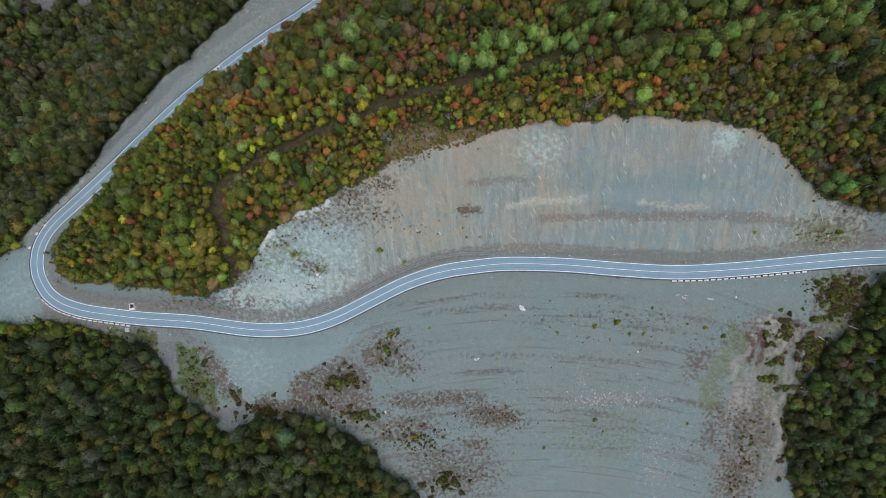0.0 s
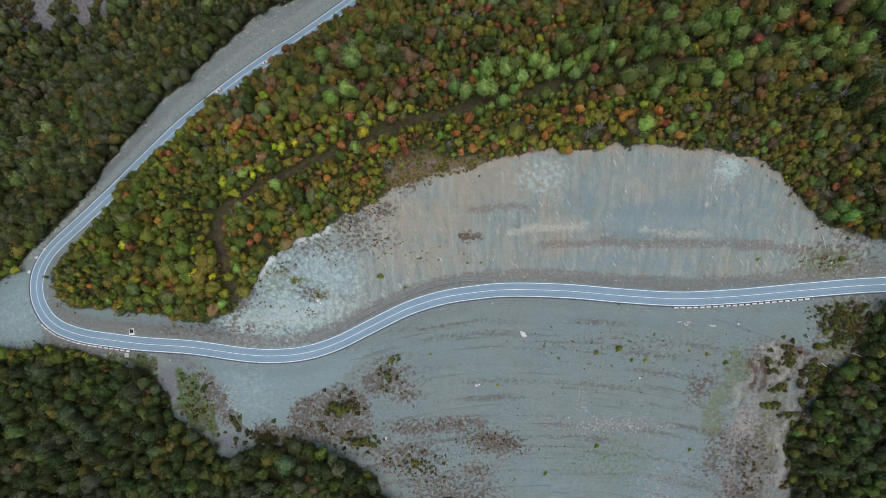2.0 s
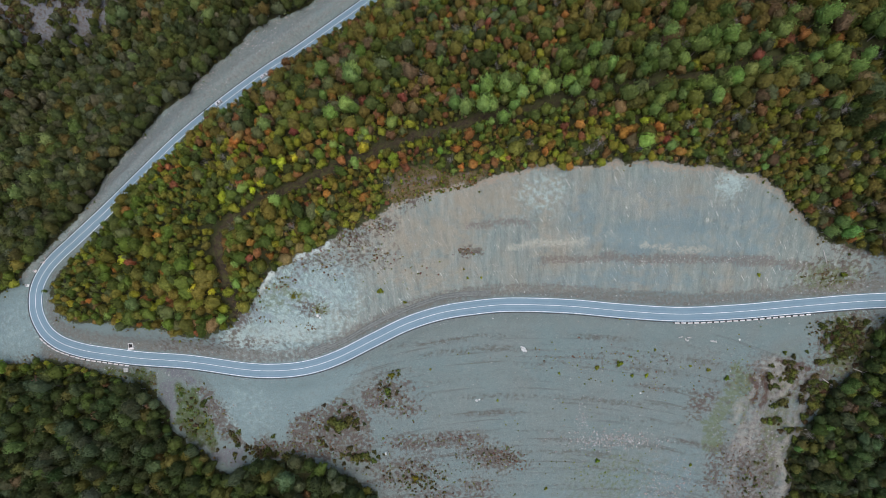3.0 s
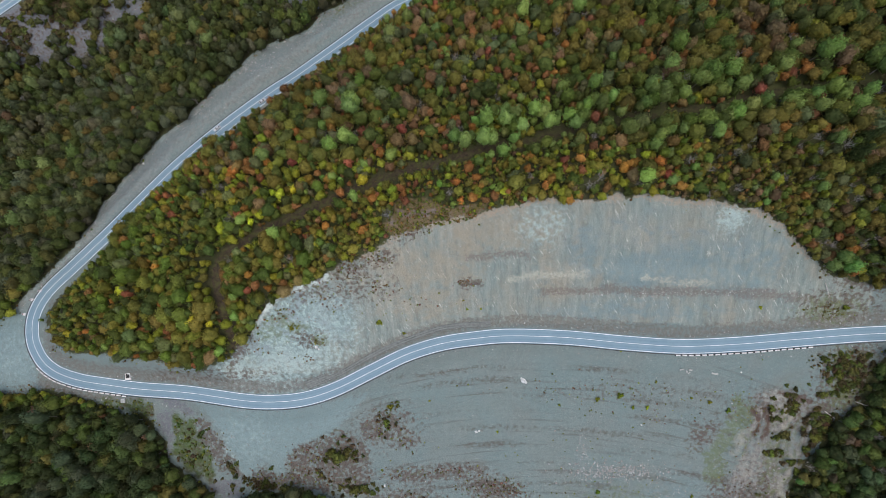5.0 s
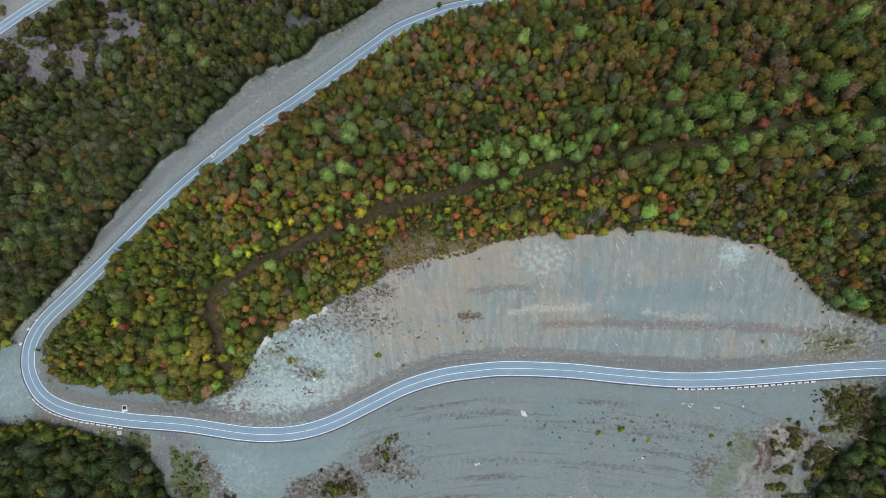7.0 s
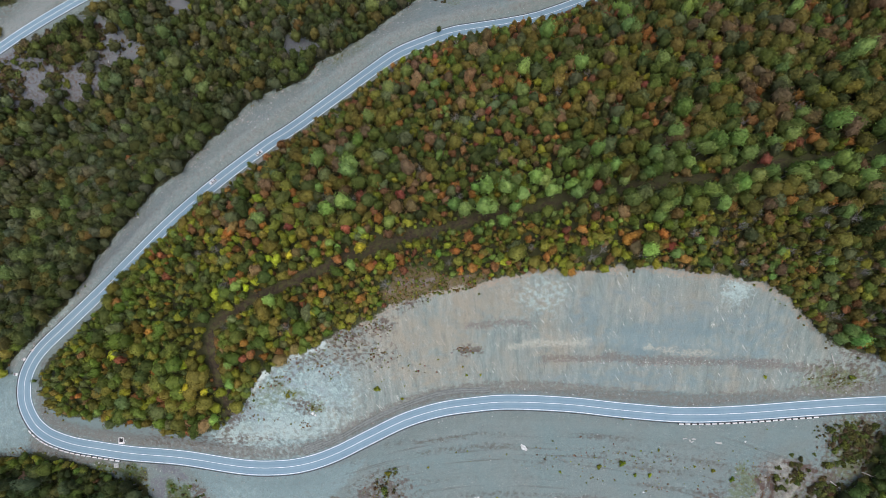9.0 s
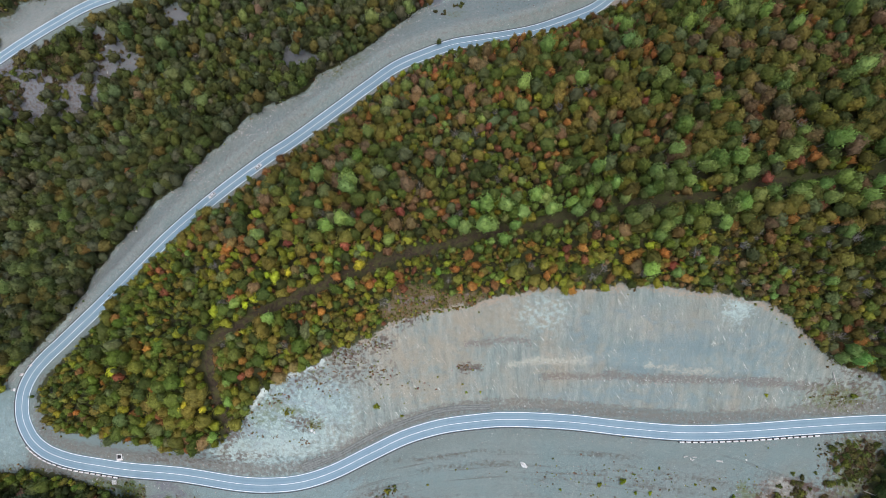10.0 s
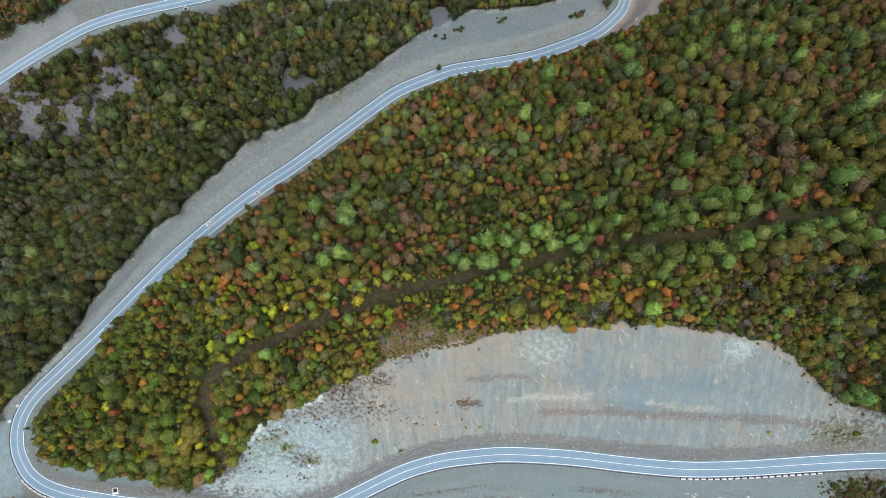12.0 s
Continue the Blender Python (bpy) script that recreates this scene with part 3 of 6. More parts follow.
def build_ground():
    xs = spread(np.concatenate((np.arange(-325, -150, 2.4), np.arange(-150, 212, 1.4), np.arange(212, 257, 2.4))), 3600)
    ys = spread(np.concatenate((np.arange(-118, 110, 1.4), np.arange(110, 357, 2.4))), 3600)
    gx, gy = np.meshgrid(xs, ys)
    x, y = gx.ravel(), gy.ravel()
    z = ground(x, y)
    nx, ny = len(xs), len(ys)
    SHEET.update(x=xs, y=ys, z=z.reshape(ny, nx))
    k = np.arange(nx * ny).reshape(ny, nx)
    a, b, c, d = k[:-1, :-1].ravel(), k[:-1, 1:].ravel(), k[1:, 1:].ravel(), k[1:, :-1].ravel()
    tris = np.concatenate((np.stack((a, b, c), 1), np.stack((a, c, d), 1)))
    me = triangles("ground", np.stack((x, y, z), 1), tris, [GROUND])
    me.polygons.foreach_set("use_smooth", np.ones(len(tris), bool))
    near_road, k = nearest(ROAD, x, y)
    ahead = np.gradient(ROAD[:, :2], axis=0)[k]
    right = ahead[:, 0] * (y - ROAD[k, 1]) - ahead[:, 1] * (x - ROAD[k, 0]) < 0
    cut = inside([(-112, 20), (-54, 24), (0, 46), (60, 48), (205, 46)] + [p for p in EDGE_TOP[::-1] if p[0] < 206], x, y)
    bank = inside(LEFT_BANK + [tuple(p[:2]) for p in ROAD_LOWER[3:]][::-1], x, y) & (near_road > 5)
    wx = x + 3.0 * noise2(x, y, 9, 61) + 1.6 * noise2(x, y, 3.5, 62)
    wy = y + 3.0 * noise2(x, y, 9, 63) + 1.6 * noise2(x, y, 3.5, 64)
    masks = {
        "bare": np.maximum(bare_mask(x, y), near_road < 7.5) * 1.0,
        "path": track_mask(x, y) * 1.0,
        "slope": inside([(-60, 0), (0, 28), (180, 26), (150, -20), (140, -100), (20, -100), (-30, -50)], x, y) * 1.0,
        "toe": 0.25 * bank + 0.6 * inside(UPPER_BANK, x, y) + 0.8 * ((near_road > 4.6) & (near_road < 10.5) & (y > np.interp(x, CUT[:, 0], CUT[:, 1])) & (x > -215) & (y < 62)),
        "rock": np.maximum.reduce([spot(x, y, -92, 42, 16, 12, 45), 0.95 * spot(x, y, -76, 54, 14, 11, 40), 0.8 * spot(x, y, -70, 42, 18, 11, 20), 0.6 * spot(x, y, -52, 48, 10, 10)]),
        "lot": np.maximum(1.0 * inside(LOT, x, y), 0.95 * inside([(-275, 22), (-242, 12), (-212, 15), (-226, 40), (-230, 58), (-262, 44)], x, y)),
        "gully": np.maximum.reduce([0.72 * inside([(156, 14), (178, 15), (188, 4), (184, -14), (180, -30), (184, -70), (152, -70), (148, -34), (152, -16), (154, -4)], wx, wy), 1.0 * spot(x, y, 166, 2, 10, 12), 1.0 * spot(x, y, 171, -40, 8, 28), 0.8 * spot(x, y, 158, -60, 10, 26)]),
        "terrace": np.maximum.reduce([np.exp(-((y + 0.0011 * (x - 45) ** 2 + 1.2 * noise2(x, y, 22, 80) - b) / 1.1) ** 2) * np.clip(0.45 + 0.75 * noise2(x, y * 0.3 + b * 9, 26, 81), 0, 1) for b in (26, 20, 12.5, 4, -5, -13, -22, -27, -33, -41, -52)]) * (x > -70) * (x < 148) * (near_road > 6) * (y < 30),
        "grass": np.maximum.reduce([0.85 * inside(p, wx, wy) for p in GRASS]),
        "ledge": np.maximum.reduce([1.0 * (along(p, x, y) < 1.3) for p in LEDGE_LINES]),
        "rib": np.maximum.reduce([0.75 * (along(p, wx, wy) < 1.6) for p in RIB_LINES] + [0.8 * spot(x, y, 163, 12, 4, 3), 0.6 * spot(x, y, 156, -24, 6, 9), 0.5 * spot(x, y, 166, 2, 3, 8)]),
        "rim": 1.0 * (along([(-97, 44), (-93, 48), (-87, 55), (-80, 61.5), (-73, 64), (-65, 67), (-57, 70)], x, y) < 2.0),
        "bankrock": np.maximum.reduce([0.6 * bank * (along(LEFT_BANK, wx, wy) < 4.5), 0.5 * bank, 0.9 * (along([(-300, 276), (-282, 289), (-269, 301), (-252, 311)], x, y) < 4.5)]) ,
        "band": np.maximum.reduce([0.75 * bank * (np.abs(near_road - 9.2 - 0.6 * noise2(x, y, 12, 75)) < 1.0), 0.65 * bank * (np.abs(near_road - 13.5 - 1.2 * noise2(x, y, 16, 76)) < 0.9), 0.95 * (np.abs(y - np.interp(x, [40, 60, 90, 130, 175], [62, 64, 63, 62, 59.5]) - 0.8 * noise2(x, y, 9, 71)) < 1.8) * (x > 48) * (x < 178), 0.8 * (np.abs(y - np.interp(x, [-30, 0, 35], [70, 78, 80]) - noise2(x, y, 9, 72)) < 1.6) * (x > 10) * (x < 42)]),
        "cream": np.maximum(0.85 * (np.abs(y - np.interp(x, [30, 45, 60, 75], [69, 71, 70, 73]) - noise2(x, y, 7, 73)) < 1.5) * (x > 32) * (x < 70), 0.8 * (np.abs(y - np.interp(x, [95, 110, 130], [68.5, 66.5, 65.5]) - 0.6 * noise2(x, y, 7, 74)) < 1.1) * (x > 95) * (x < 128)),
        "glade": inside(GLADE, x, y) * 0.9,
        "face": cut * 1.0,
        "ochre": np.maximum.reduce([spot(x, y, 22, 90, 24, 8), spot(x, y, 0, 76, 16, 10), 0.8 * spot(x, y, 55, 66, 9, 10), 0.9 * spot(x, y, -20, 72, 22, 9), 0.7 * spot(x, y, 48, 88, 9, 11, 20),
                                    0.75 * spot(x, y, 100, 88, 28, 7), 0.6 * spot(x, y, -92, 38, 8, 10), 0.8 * spot(x, y, -8, 58, 22, 8)]),
        "blue": np.maximum.reduce([spot(x, y, 92, 72, 14, 9), 0.9 * spot(x, y, 112, 76, 16, 10), 0.62 * spot(x, y, 140, 74, 18, 14), 0.6 * spot(x, y, 90, 54, 40, 5), 0.55 * spot(x, y, 92, 88, 16, 10), 0.85 * spot(x, y, -62, 52, 14, 10), 0.7 * spot(x, y, 120, -62, 14, 26), 0.6 * spot(x, y, 62, -66, 12, 10),
                                   0.7 * spot(x, y, 68, 82, 10, 12)]),
        "pale": np.maximum.reduce([spot(x, y, -90, 44, 12, 8, 40), 1.0 * spot(x, y, -78, 52, 16, 13, 40), 1.0 * spot(x, y, -76, 36, 26, 15, 25), spot(x, y, 130, 94, 5, 5), 0.42 * spot(x, y, 46, 92, 12, 8), 0.5 * spot(x, y, -100, -12, 13, 14),
                                   0.55 * spot(x, y, -232, 30, 14, 14),  0.75 * spot(x, y, -102, 26, 10, 8), 0.65 * (nearest(glide(LEFT_BANK, 2.0), x, y)[0] < 2.6) * (y > 60)]),
        "sand": np.maximum.reduce([1.0 * inside(SAND, x, y), 0.75 * ((near_road > 5.0) & (near_road < 9) & right & (y > 150) & (x < 60) & (x > -160)), 0.75 * (nearest(glide(EDGE_TOP, 2.0), x, y)[0] < 1.9) * (x > -40) * (x < 170), 0.45 * spot(x, y, 181, -45, 4, 26)]),
        "scree": np.maximum.reduce([0.95 * inside(poly, x, y) for poly in SCREE + [BRUSH]] + [0.8 * inside(poly, wx, wy) for poly in MAUVE]),
        "weeds": np.maximum.reduce([0.72 * inside(WEED_SLOPE, wx, wy), 0.66 * inside(WEED_BANK, wx, wy), 0.8 * spot(x, y, 6, -27, 13, 3), 0.8 * spot(x, y, 33, -37, 11, 4, -20), 0.75 * spot(x, y, 16, -52, 8, 4), 0.8 * spot(x, y, -35, -6, 7, 6), 0.7 * spot(x, y, -19, -11, 7, 4), 0.75 * spot(x, y, 132, -8, 5, 8, -30), 0.6 * spot(x, y, 143, -43, 5, 14), 0.8 * spot(x, y, -14, -29, 14, 3.5, -4), 0.9 * spot(x, y, 24, -36, 13, 6, -20), 0.7 * spot(x, y, -20, -44, 16, 8), 0.8 * spot(x, y, 4, -68, 22, 12), 0.7 * spot(x, y, -28, -4, 13, 9), 0.5 * spot(x, y, 162, -40, 11, 20), 0.65 * spot(x, y, -48, 73, 8, 4, 10), 0.6 * spot(x, y, -30, 78, 8, 3, 15), 0.9 * spot(x, y, -15, 91, 7, 3, 30), 0.5 * spot(x, y, -63, 63, 9, 4, 20), 0.85 * spot(x, y, -67, 40, 6, 3.5), 0.8 * spot(x, y, -103, 35, 4, 9, -40), 0.9 * spot(x, y, 13, 67, 5, 2), 1.2 * spot(x, y, 198, 21, 11, 15), 0.8 * spot(x, y, 187, 6, 8, 10), 0.8 * spot(x, y, 170, 4, 7, 8), 0.9 * spot(x, y, 195, 67, 14, 3, -22), 0.3 * inside(BRUSH, x, y), 0.75 * spot(x, y, 160, -70, 11, 16),
                                    0.65 * spot(x, y, 190, 56, 16, 7), 0.3 * spot(x, y, -68, 62, 24, 6, 30), 0.45 * spot(x, y, -120, 22, 34, 4), 0.55 * spot(x, y, 160, 6, 16, 8),
                                    0.25 * spot(x, y, 90, 14, 50, 5), 0.45 * spot(x, y, -42, 66, 16, 8), 0.5 * spot(x, y, -215, 10, 30, 5)]),
        "moss": np.maximum.reduce([0.8 * (along(MOSS_LINE, wx, wy) < 4.2),  0.9 * spot(x, y, 197, 20, 8, 14), 0.8 * spot(x, y, -80, 48, 5, 3), 1.15 * spot(x, y, -72, 46, 4, 1.6), 0.9 * spot(x, y, -62, 39, 3, 2.5), 0.35 * spot(x, y, 90, -48, 26, 14), 0.6 * spot(x, y, -52, 250, 9, 3, 40), 0.6 * spot(x, y, -94, 229, 5, 3, 40), 0.6 * spot(x, y, 7, 287, 6, 3), 0.5 * spot(x, y, 170, -20, 8, 30), 0.6 * spot(x, y, 186, 54, 14, 6),
                                   0.55 * spot(x, y, -62, 246, 12, 5, 40), 0.45 * spot(x, y, -84, 44, 9, 7), 0.5 * spot(x, y, 150, -6, 5, 12)]),
    }
    for name, v in masks.items():
        g = v.reshape(ny, nx)
        g[1:-1, 1:-1] = (g[1:-1, 1:-1] * 2 + g[:-2, 1:-1] + g[2:, 1:-1] + g[1:-1, :-2] + g[1:-1, 2:]) / 6
        me.attributes.new(name, "FLOAT", "POINT").data.foreach_set("value", g.astype(np.float32).ravel())
    tagged(new("ground", me), "steep hillside of grey gravel, cut rock and dark forest soil", "ground", kind="structure")


build_ground()


# ---- the road ----
def ribbon(line, left, right, lift):
    """A strip along the line between two offsets to its left."""
    t = np.gradient(line[:, :2], axis=0)
    t /= np.linalg.norm(t, axis=1)[:, None]
    n = np.stack((-t[:, 1], t[:, 0]), 1)
    rows = [np.column_stack((line[:, :2] + n * o, line[:, 2] + lift)) for o in (left, right)]
    v = np.stack(rows, 1).reshape(-1, 3)
    k = np.arange(len(line) - 1) * 2
    return v, np.stack((k, k + 1, k + 3, k + 2), 1)


def build_road():
    offs = np.array((3.75, 3.1, 2.5, 1.8, 0.9, 0.0, -0.9, -1.8, -2.5, -3.1, -3.75))
    t = np.gradient(ROAD[:, :2], axis=0)
    t /= np.linalg.norm(t, axis=1)[:, None]
    side = np.stack((-t[:, 1], t[:, 0]), 1)
    cols = [np.column_stack((ROAD[:, :2] + side * o, ROAD[:, 2] + 0.05)) for o in offs]
    cols = [cols[0] - (0, 0, 0.3)] + cols + [cols[-1] - (0, 0, 0.3)]
    n, w = len(ROAD), len(cols)
    k = np.arange(n * w).reshape(n, w)
    f = np.stack((k[:-1, :-1].ravel(), k[:-1, 1:].ravel(), k[1:, 1:].ravel(), k[1:, :-1].ravel()), 1)
    me = mesh_of("road", np.stack(cols, 1).reshape(-1, 3), f, [ASPHALT])
    wheel = np.array((0, 0, 0.1, 0.8, 0.15, 0.9, 0.0, 0.9, 0.15, 0.8, 0.1, 0, 0))
    me.attributes.new("wheel", "FLOAT", "POINT").data.foreach_set("value", np.tile(wheel, n).astype(np.float32))
    road = tagged(new("road", me), "two-lane grey asphalt mountain road with white lines", "road", kind="structure")
    for name, a, b, lift, mt in (("edge_line", 3.50, 3.22, 0.062, LINE_PAINT), ("edge_line", -3.22, -3.50, 0.062, LINE_PAINT), ("centre_line", 0.11, -0.11, 0.062, LINE_PAINT),
                                 # dark ribbon that paints the shadow under the drop at the asphalt's edge
                                 ("edge_shadow", 4.25, 3.76, 0.03, EDGE_SHADE)):
        v, f = ribbon(ROAD, a, b, lift)
        line = new(name, mesh_of(name, v, f, [mt]))
        line.parent = road


build_road()


# ---- trees ----
RNG = np.random.default_rng(7)
ICO = bmesh.new()
bmesh.ops.create_icosphere(ICO, subdivisions=1, radius=1.0)
ICO.verts.index_update()
ICO_V = np.array([v.co[:] for v in ICO.verts])
ICO_T = np.array([[v.index for v in f.verts] for f in ICO.faces])
ICO.free()
DOME = bmesh.new()
bmesh.ops.create_icosphere(DOME, subdivisions=2, radius=1.0)
DOME.verts.index_update()
DOME_V = np.array([v.co[:] for v in DOME.verts])
DOME_T = np.array([[v.index for v in f.verts] for f in DOME.faces])
DOME.free()


def unit(v):
    return v / np.maximum(np.linalg.norm(v, axis=-1, keepdims=True), 1e-6)


def leaves(rng, centre, radius, count, size, squash=0.8):
    """Leaf sprays on a lump: loose triangles round a rough core."""
    way = unit(rng.normal(size=(count, 3)) + (0, 0, 0.45))
    at = centre + way * radius * rng.uniform(0.84, 1.16, (count, 1)) * (1, 1, squash)
    face = unit(way + 0.24 * rng.normal(size=(count, 3)))
    u = unit(np.cross(face, rng.normal(size=(count, 3))))
    w = np.cross(face, u)
    s = size * rng.uniform(0.6, 1.35, (count, 1))
    v = np.stack((at + u * s, at - 0.6 * u * s + 0.85 * w * s, at - 0.6 * u * s - 0.85 * w * s), 1).reshape(-1, 3)
    return v, np.arange(count * 3).reshape(-1, 3)


def join(pieces):
    vs, ts, n = [], [], 0
    for v, t in pieces:
        vs.append(v)
        ts.append(t + n)
        n += len(v)
    return np.vstack(vs), np.vstack(ts)


def lump(rng, centre, radius, squash=0.8):
    v = ICO_V * (radius * rng.uniform(0.72, 1.0, (len(ICO_V), 1))) * (1, 1, squash) + centre
    return v, ICO_T


def limb(a, b, ra, rb, sides=5):
    a, b = np.array(a, float), np.array(b, float)
    d = unit(b - a)
    u = unit(np.cross(d, (0.3, 0.9, 0.1)))
    w = np.cross(d, u)
    ang = np.arange(sides) * 2 * np.pi / sides
    ring = np.cos(ang)[:, None] * u + np.sin(ang)[:, None] * w
    v = np.vstack((a + ring * ra, b + ring * rb))
    k = np.arange(sides)
    j = (k + 1) % sides
    return v, np.vstack((np.stack((k, j, j + sides), 1), np.stack((k, j + sides, k + sides), 1)))


def broadleaf(seed, lobes=9, sprays=140, tall=1.0, spray=0.115, ragged=0.0, spike=0.0):
    """A tree with a crown about one metre in radius and a top near 2.4 m: boughs bulge from one uneven crown, under fine sprays of leaves."""
    rng = np.random.default_rng(seed)
    k = np.arange(lobes) + 0.5
    up = 1.0 - 1.3 * k / lobes
    turn = 2.4 * k + rng.uniform(-0.6, 0.6, lobes)
    flat = np.sqrt(np.maximum(0.02, 1 - up * up))
    bough = unit(np.stack((flat * np.cos(turn), flat * np.sin(turn), up), 1) + 0.15 * rng.normal(size=(lobes, 3)))
    swell = rng.uniform(0.45, 1.15 + ragged, lobes)
    girth = rng.uniform(0.05, 0.13, lobes)

    def shell(way):
        lift = swell * np.exp(-(1 - way @ bough.T) / girth)
        return 0.64 + 0.38 * lift.max(1), lift.argmax(1)

    shape = np.array((rng.uniform(0.8, 1.3), rng.uniform(0.75, 1.1), 1.08 * tall))
    heart = np.array((0, 0, 1.28 * tall))
    r, _ = shell(DOME_V)
    crown = [(heart + DOME_V * (0.88 * r * rng.uniform(0.80, 1.08, len(r)))[:, None] * shape, DOME_T)]
    way = unit(rng.normal(size=(sprays, 3)) + (0, 0, 0.35))
    r, near = shell(way)
    out = rng.uniform(0.82, 1.05, sprays) + np.where(rng.random(sprays) < 0.25, rng.uniform(0.0, 0.10 + 0.6 * ragged, sprays), 0)
    at = way * (r * out)[:, None]
    face = unit(unit(at - 0.5 * bough[near]) + 0.4 * way + 0.38 * rng.normal(size=(sprays, 3)))
    u = unit(np.cross(face, rng.normal(size=(sprays, 3))) + spike * np.array((0, 0, 1.0)) + spike * way)
    w = unit(np.cross(face, u))
    s = spray * rng.uniform(0.55, 1.35, (sprays, 1))
    at, u, w = heart + at * shape, u * s * (1 + spike), w * s * (1 - 0.35 * spike)
    crown.append((np.stack((at + u, at - 0.6 * u + 0.85 * w, at - 0.6 * u - 0.85 * w), 1).reshape(-1, 3), np.arange(sprays * 3).reshape(-1, 3)))
    wood = [limb((0, 0, -0.5), (0.02, 0.03, 1.2 * tall), 0.07, 0.04)]
    for b in bough[lobes // 2::2]:
        wood.append(limb((0.01, 0.02, 0.6 * tall), heart + 0.6 * b * shape, 0.035, 0.012, 3))
    return join(wood), join(crown)


def bare_tree(seed):
    """A leafless grey tree: a trunk with branches that spread and fork."""
    rng = np.random.default_rng(seed)
    wood = [limb((0, 0, -0.5), (0, 0, 1.3), 0.05, 0.03)]
    for k in range(16):
        a, h = 2.4 * k, rng.uniform(0.6, 1.4)
        tip = np.array((0.75 * math.cos(a), 0.75 * math.sin(a), h + rng.uniform(0.6, 1.1))) * rng.uniform(0.75, 1.1)
        mid = np.array((0.35 * math.cos(a), 0.35 * math.sin(a), h + 0.35))
        wood += [limb((0, 0, h), mid, 0.028, 0.02, 3), limb(mid, tip, 0.02, 0.008, 3)]
        for _ in range(4):
            wood.append(limb(mid + (tip - mid) * rng.uniform(0.2, 0.8), tip + rng.normal(size=3) * 0.28, 0.012, 0.005, 3))
    crown = [leaves(rng, np.array((0, 0, 1.6)), 0.75, 40, 0.06)]
    return join(wood), join(crown)


def conifer(seed):
    rng = np.random.default_rng(seed)
    wood = [limb((0, 0, -0.5), (0, 0, 2.9), 0.07, 0.01)]
    crown = []
    for k in range(11):
        h = k / 11
        r = 1.0 - 0.92 * h
        crown.append(lump(rng, np.array((0, 0, 0.55 + 2.3 * h)), r * 0.62, 0.5))
        n = max(5, int(13 * r))
        for a in np.arange(n) * 2 * np.pi / n + k:
            crown.append(leaves(rng, np.array((0.72 * r * math.cos(a), 0.72 * r * math.sin(a), 0.45 + 2.3 * h)), 0.2 * r + 0.05, 7, 0.1))
    return join(wood), join(crown)


def shrub(seed, sprays=26, lobes=4):
    rng = np.random.default_rng(seed)
    wood = [limb((0, 0, -0.3), (0.1, 0, 0.4), 0.05, 0.03, 3)]
    crown = []
    for k in range(lobes):
        a = 1.7 * k + rng.uniform(-0.3, 0.3)
        c = np.array((0.5 * math.cos(a), 0.5 * math.sin(a), rng.uniform(0.25, 0.6)))
        if k == lobes - 1:
            c = np.array((0, 0, 0.55 if lobes == 1 else 0.7))
        crown += [lump(rng, c, 0.40 if lobes > 1 else 0.6), leaves(rng, c, 0.48 if lobes > 1 else 0.75, sprays, 0.17)]
    return join(wood), join(crown)


def tuft(seed, blades=12):
    """A low weed: blades that lean outwards."""
    rng = np.random.default_rng(seed)
    pieces = [limb((0, 0, -0.2), (0, 0, 0.3), 0.05, 0.02, 3)]
    way = unit(rng.normal(size=(blades, 3)) * (1, 1, 0.5) + (0, 0, 0.5))
    side = unit(np.cross(way, (0, 0, 1.0)) + 0.3 * rng.normal(size=(blades, 3)))
    reach = rng.uniform(0.6, 1.1, (blades, 1))
    foot = 0.25 * rng.normal(size=(blades, 3)) * (1, 1, 0)
    v = np.stack((foot + way * reach, foot + 0.32 * side, foot - 0.32 * side), 1).reshape(-1, 3)
    return join(pieces), (v, np.arange(blades * 3).reshape(-1, 3))


BROAD = [broadleaf(k, 7 + k % 5, 150, (0.9, 1.0, 1.15)[k % 3], 0.13, 0.05, 0.3) for k in range(1, 13)]
SMALL = [broadleaf(120 + k, 5 + k % 4, 75, (0.9, 1.1, 1.3)[k % 3], 0.17, 0.15, 0.4) for k in range(12)]
TALL = [broadleaf(20 + k, 16, 240, 1.2, 0.105, 0.12, 0.4) for k in range(6)]
BIG = [broadleaf(90 + k, 15, 230, 1.0, 0.10, 0.1, 0.25) for k in range(6)]
LIGHT = [broadleaf(30 + k, 9, 95, 1.0, 0.14, 0.05, 0.3) for k in range(6)]
BARE = [bare_tree(40 + k) for k in range(3)]
FIR = [conifer(50 + k) for k in range(2)]
BUSH = [shrub(60 + k) for k in range(5)]
COVER = [shrub(70 + k, 18, 1) for k in range(6)]
TUFT = [tuft(80 + k) for k in range(4)]

# leaf colours
DARK, GREEN, OLIVE, LIME = (0.072, 0.104, 0.030), (0.112, 0.162, 0.034), (0.180, 0.172, 0.040), (0.225, 0.255, 0.034)
PALE, GREY_GREEN, BROWN = (0.215, 0.325, 0.090), (0.130, 0.168, 0.074), (0.225, 0.165, 0.085)
ORANGE, RUST, RED, YELLOW, GREY = (0.34, 0.180, 0.052), (0.26, 0.140, 0.062), (0.26, 0.102, 0.066), (0.41, 0.46, 0.05), (0.32, 0.30, 0.29)
WORDS = {DARK: "dark green", GREEN: "green", OLIVE: "olive-green", LIME: "yellow-green", PALE: "pale green", GREY_GREEN: "grey-green", BROWN: "brown",
         ORANGE: "orange", RUST: "rust-coloured", RED: "red", YELLOW: "bright yellow", GREY: "grey"}
COLOURS = list(WORDS)
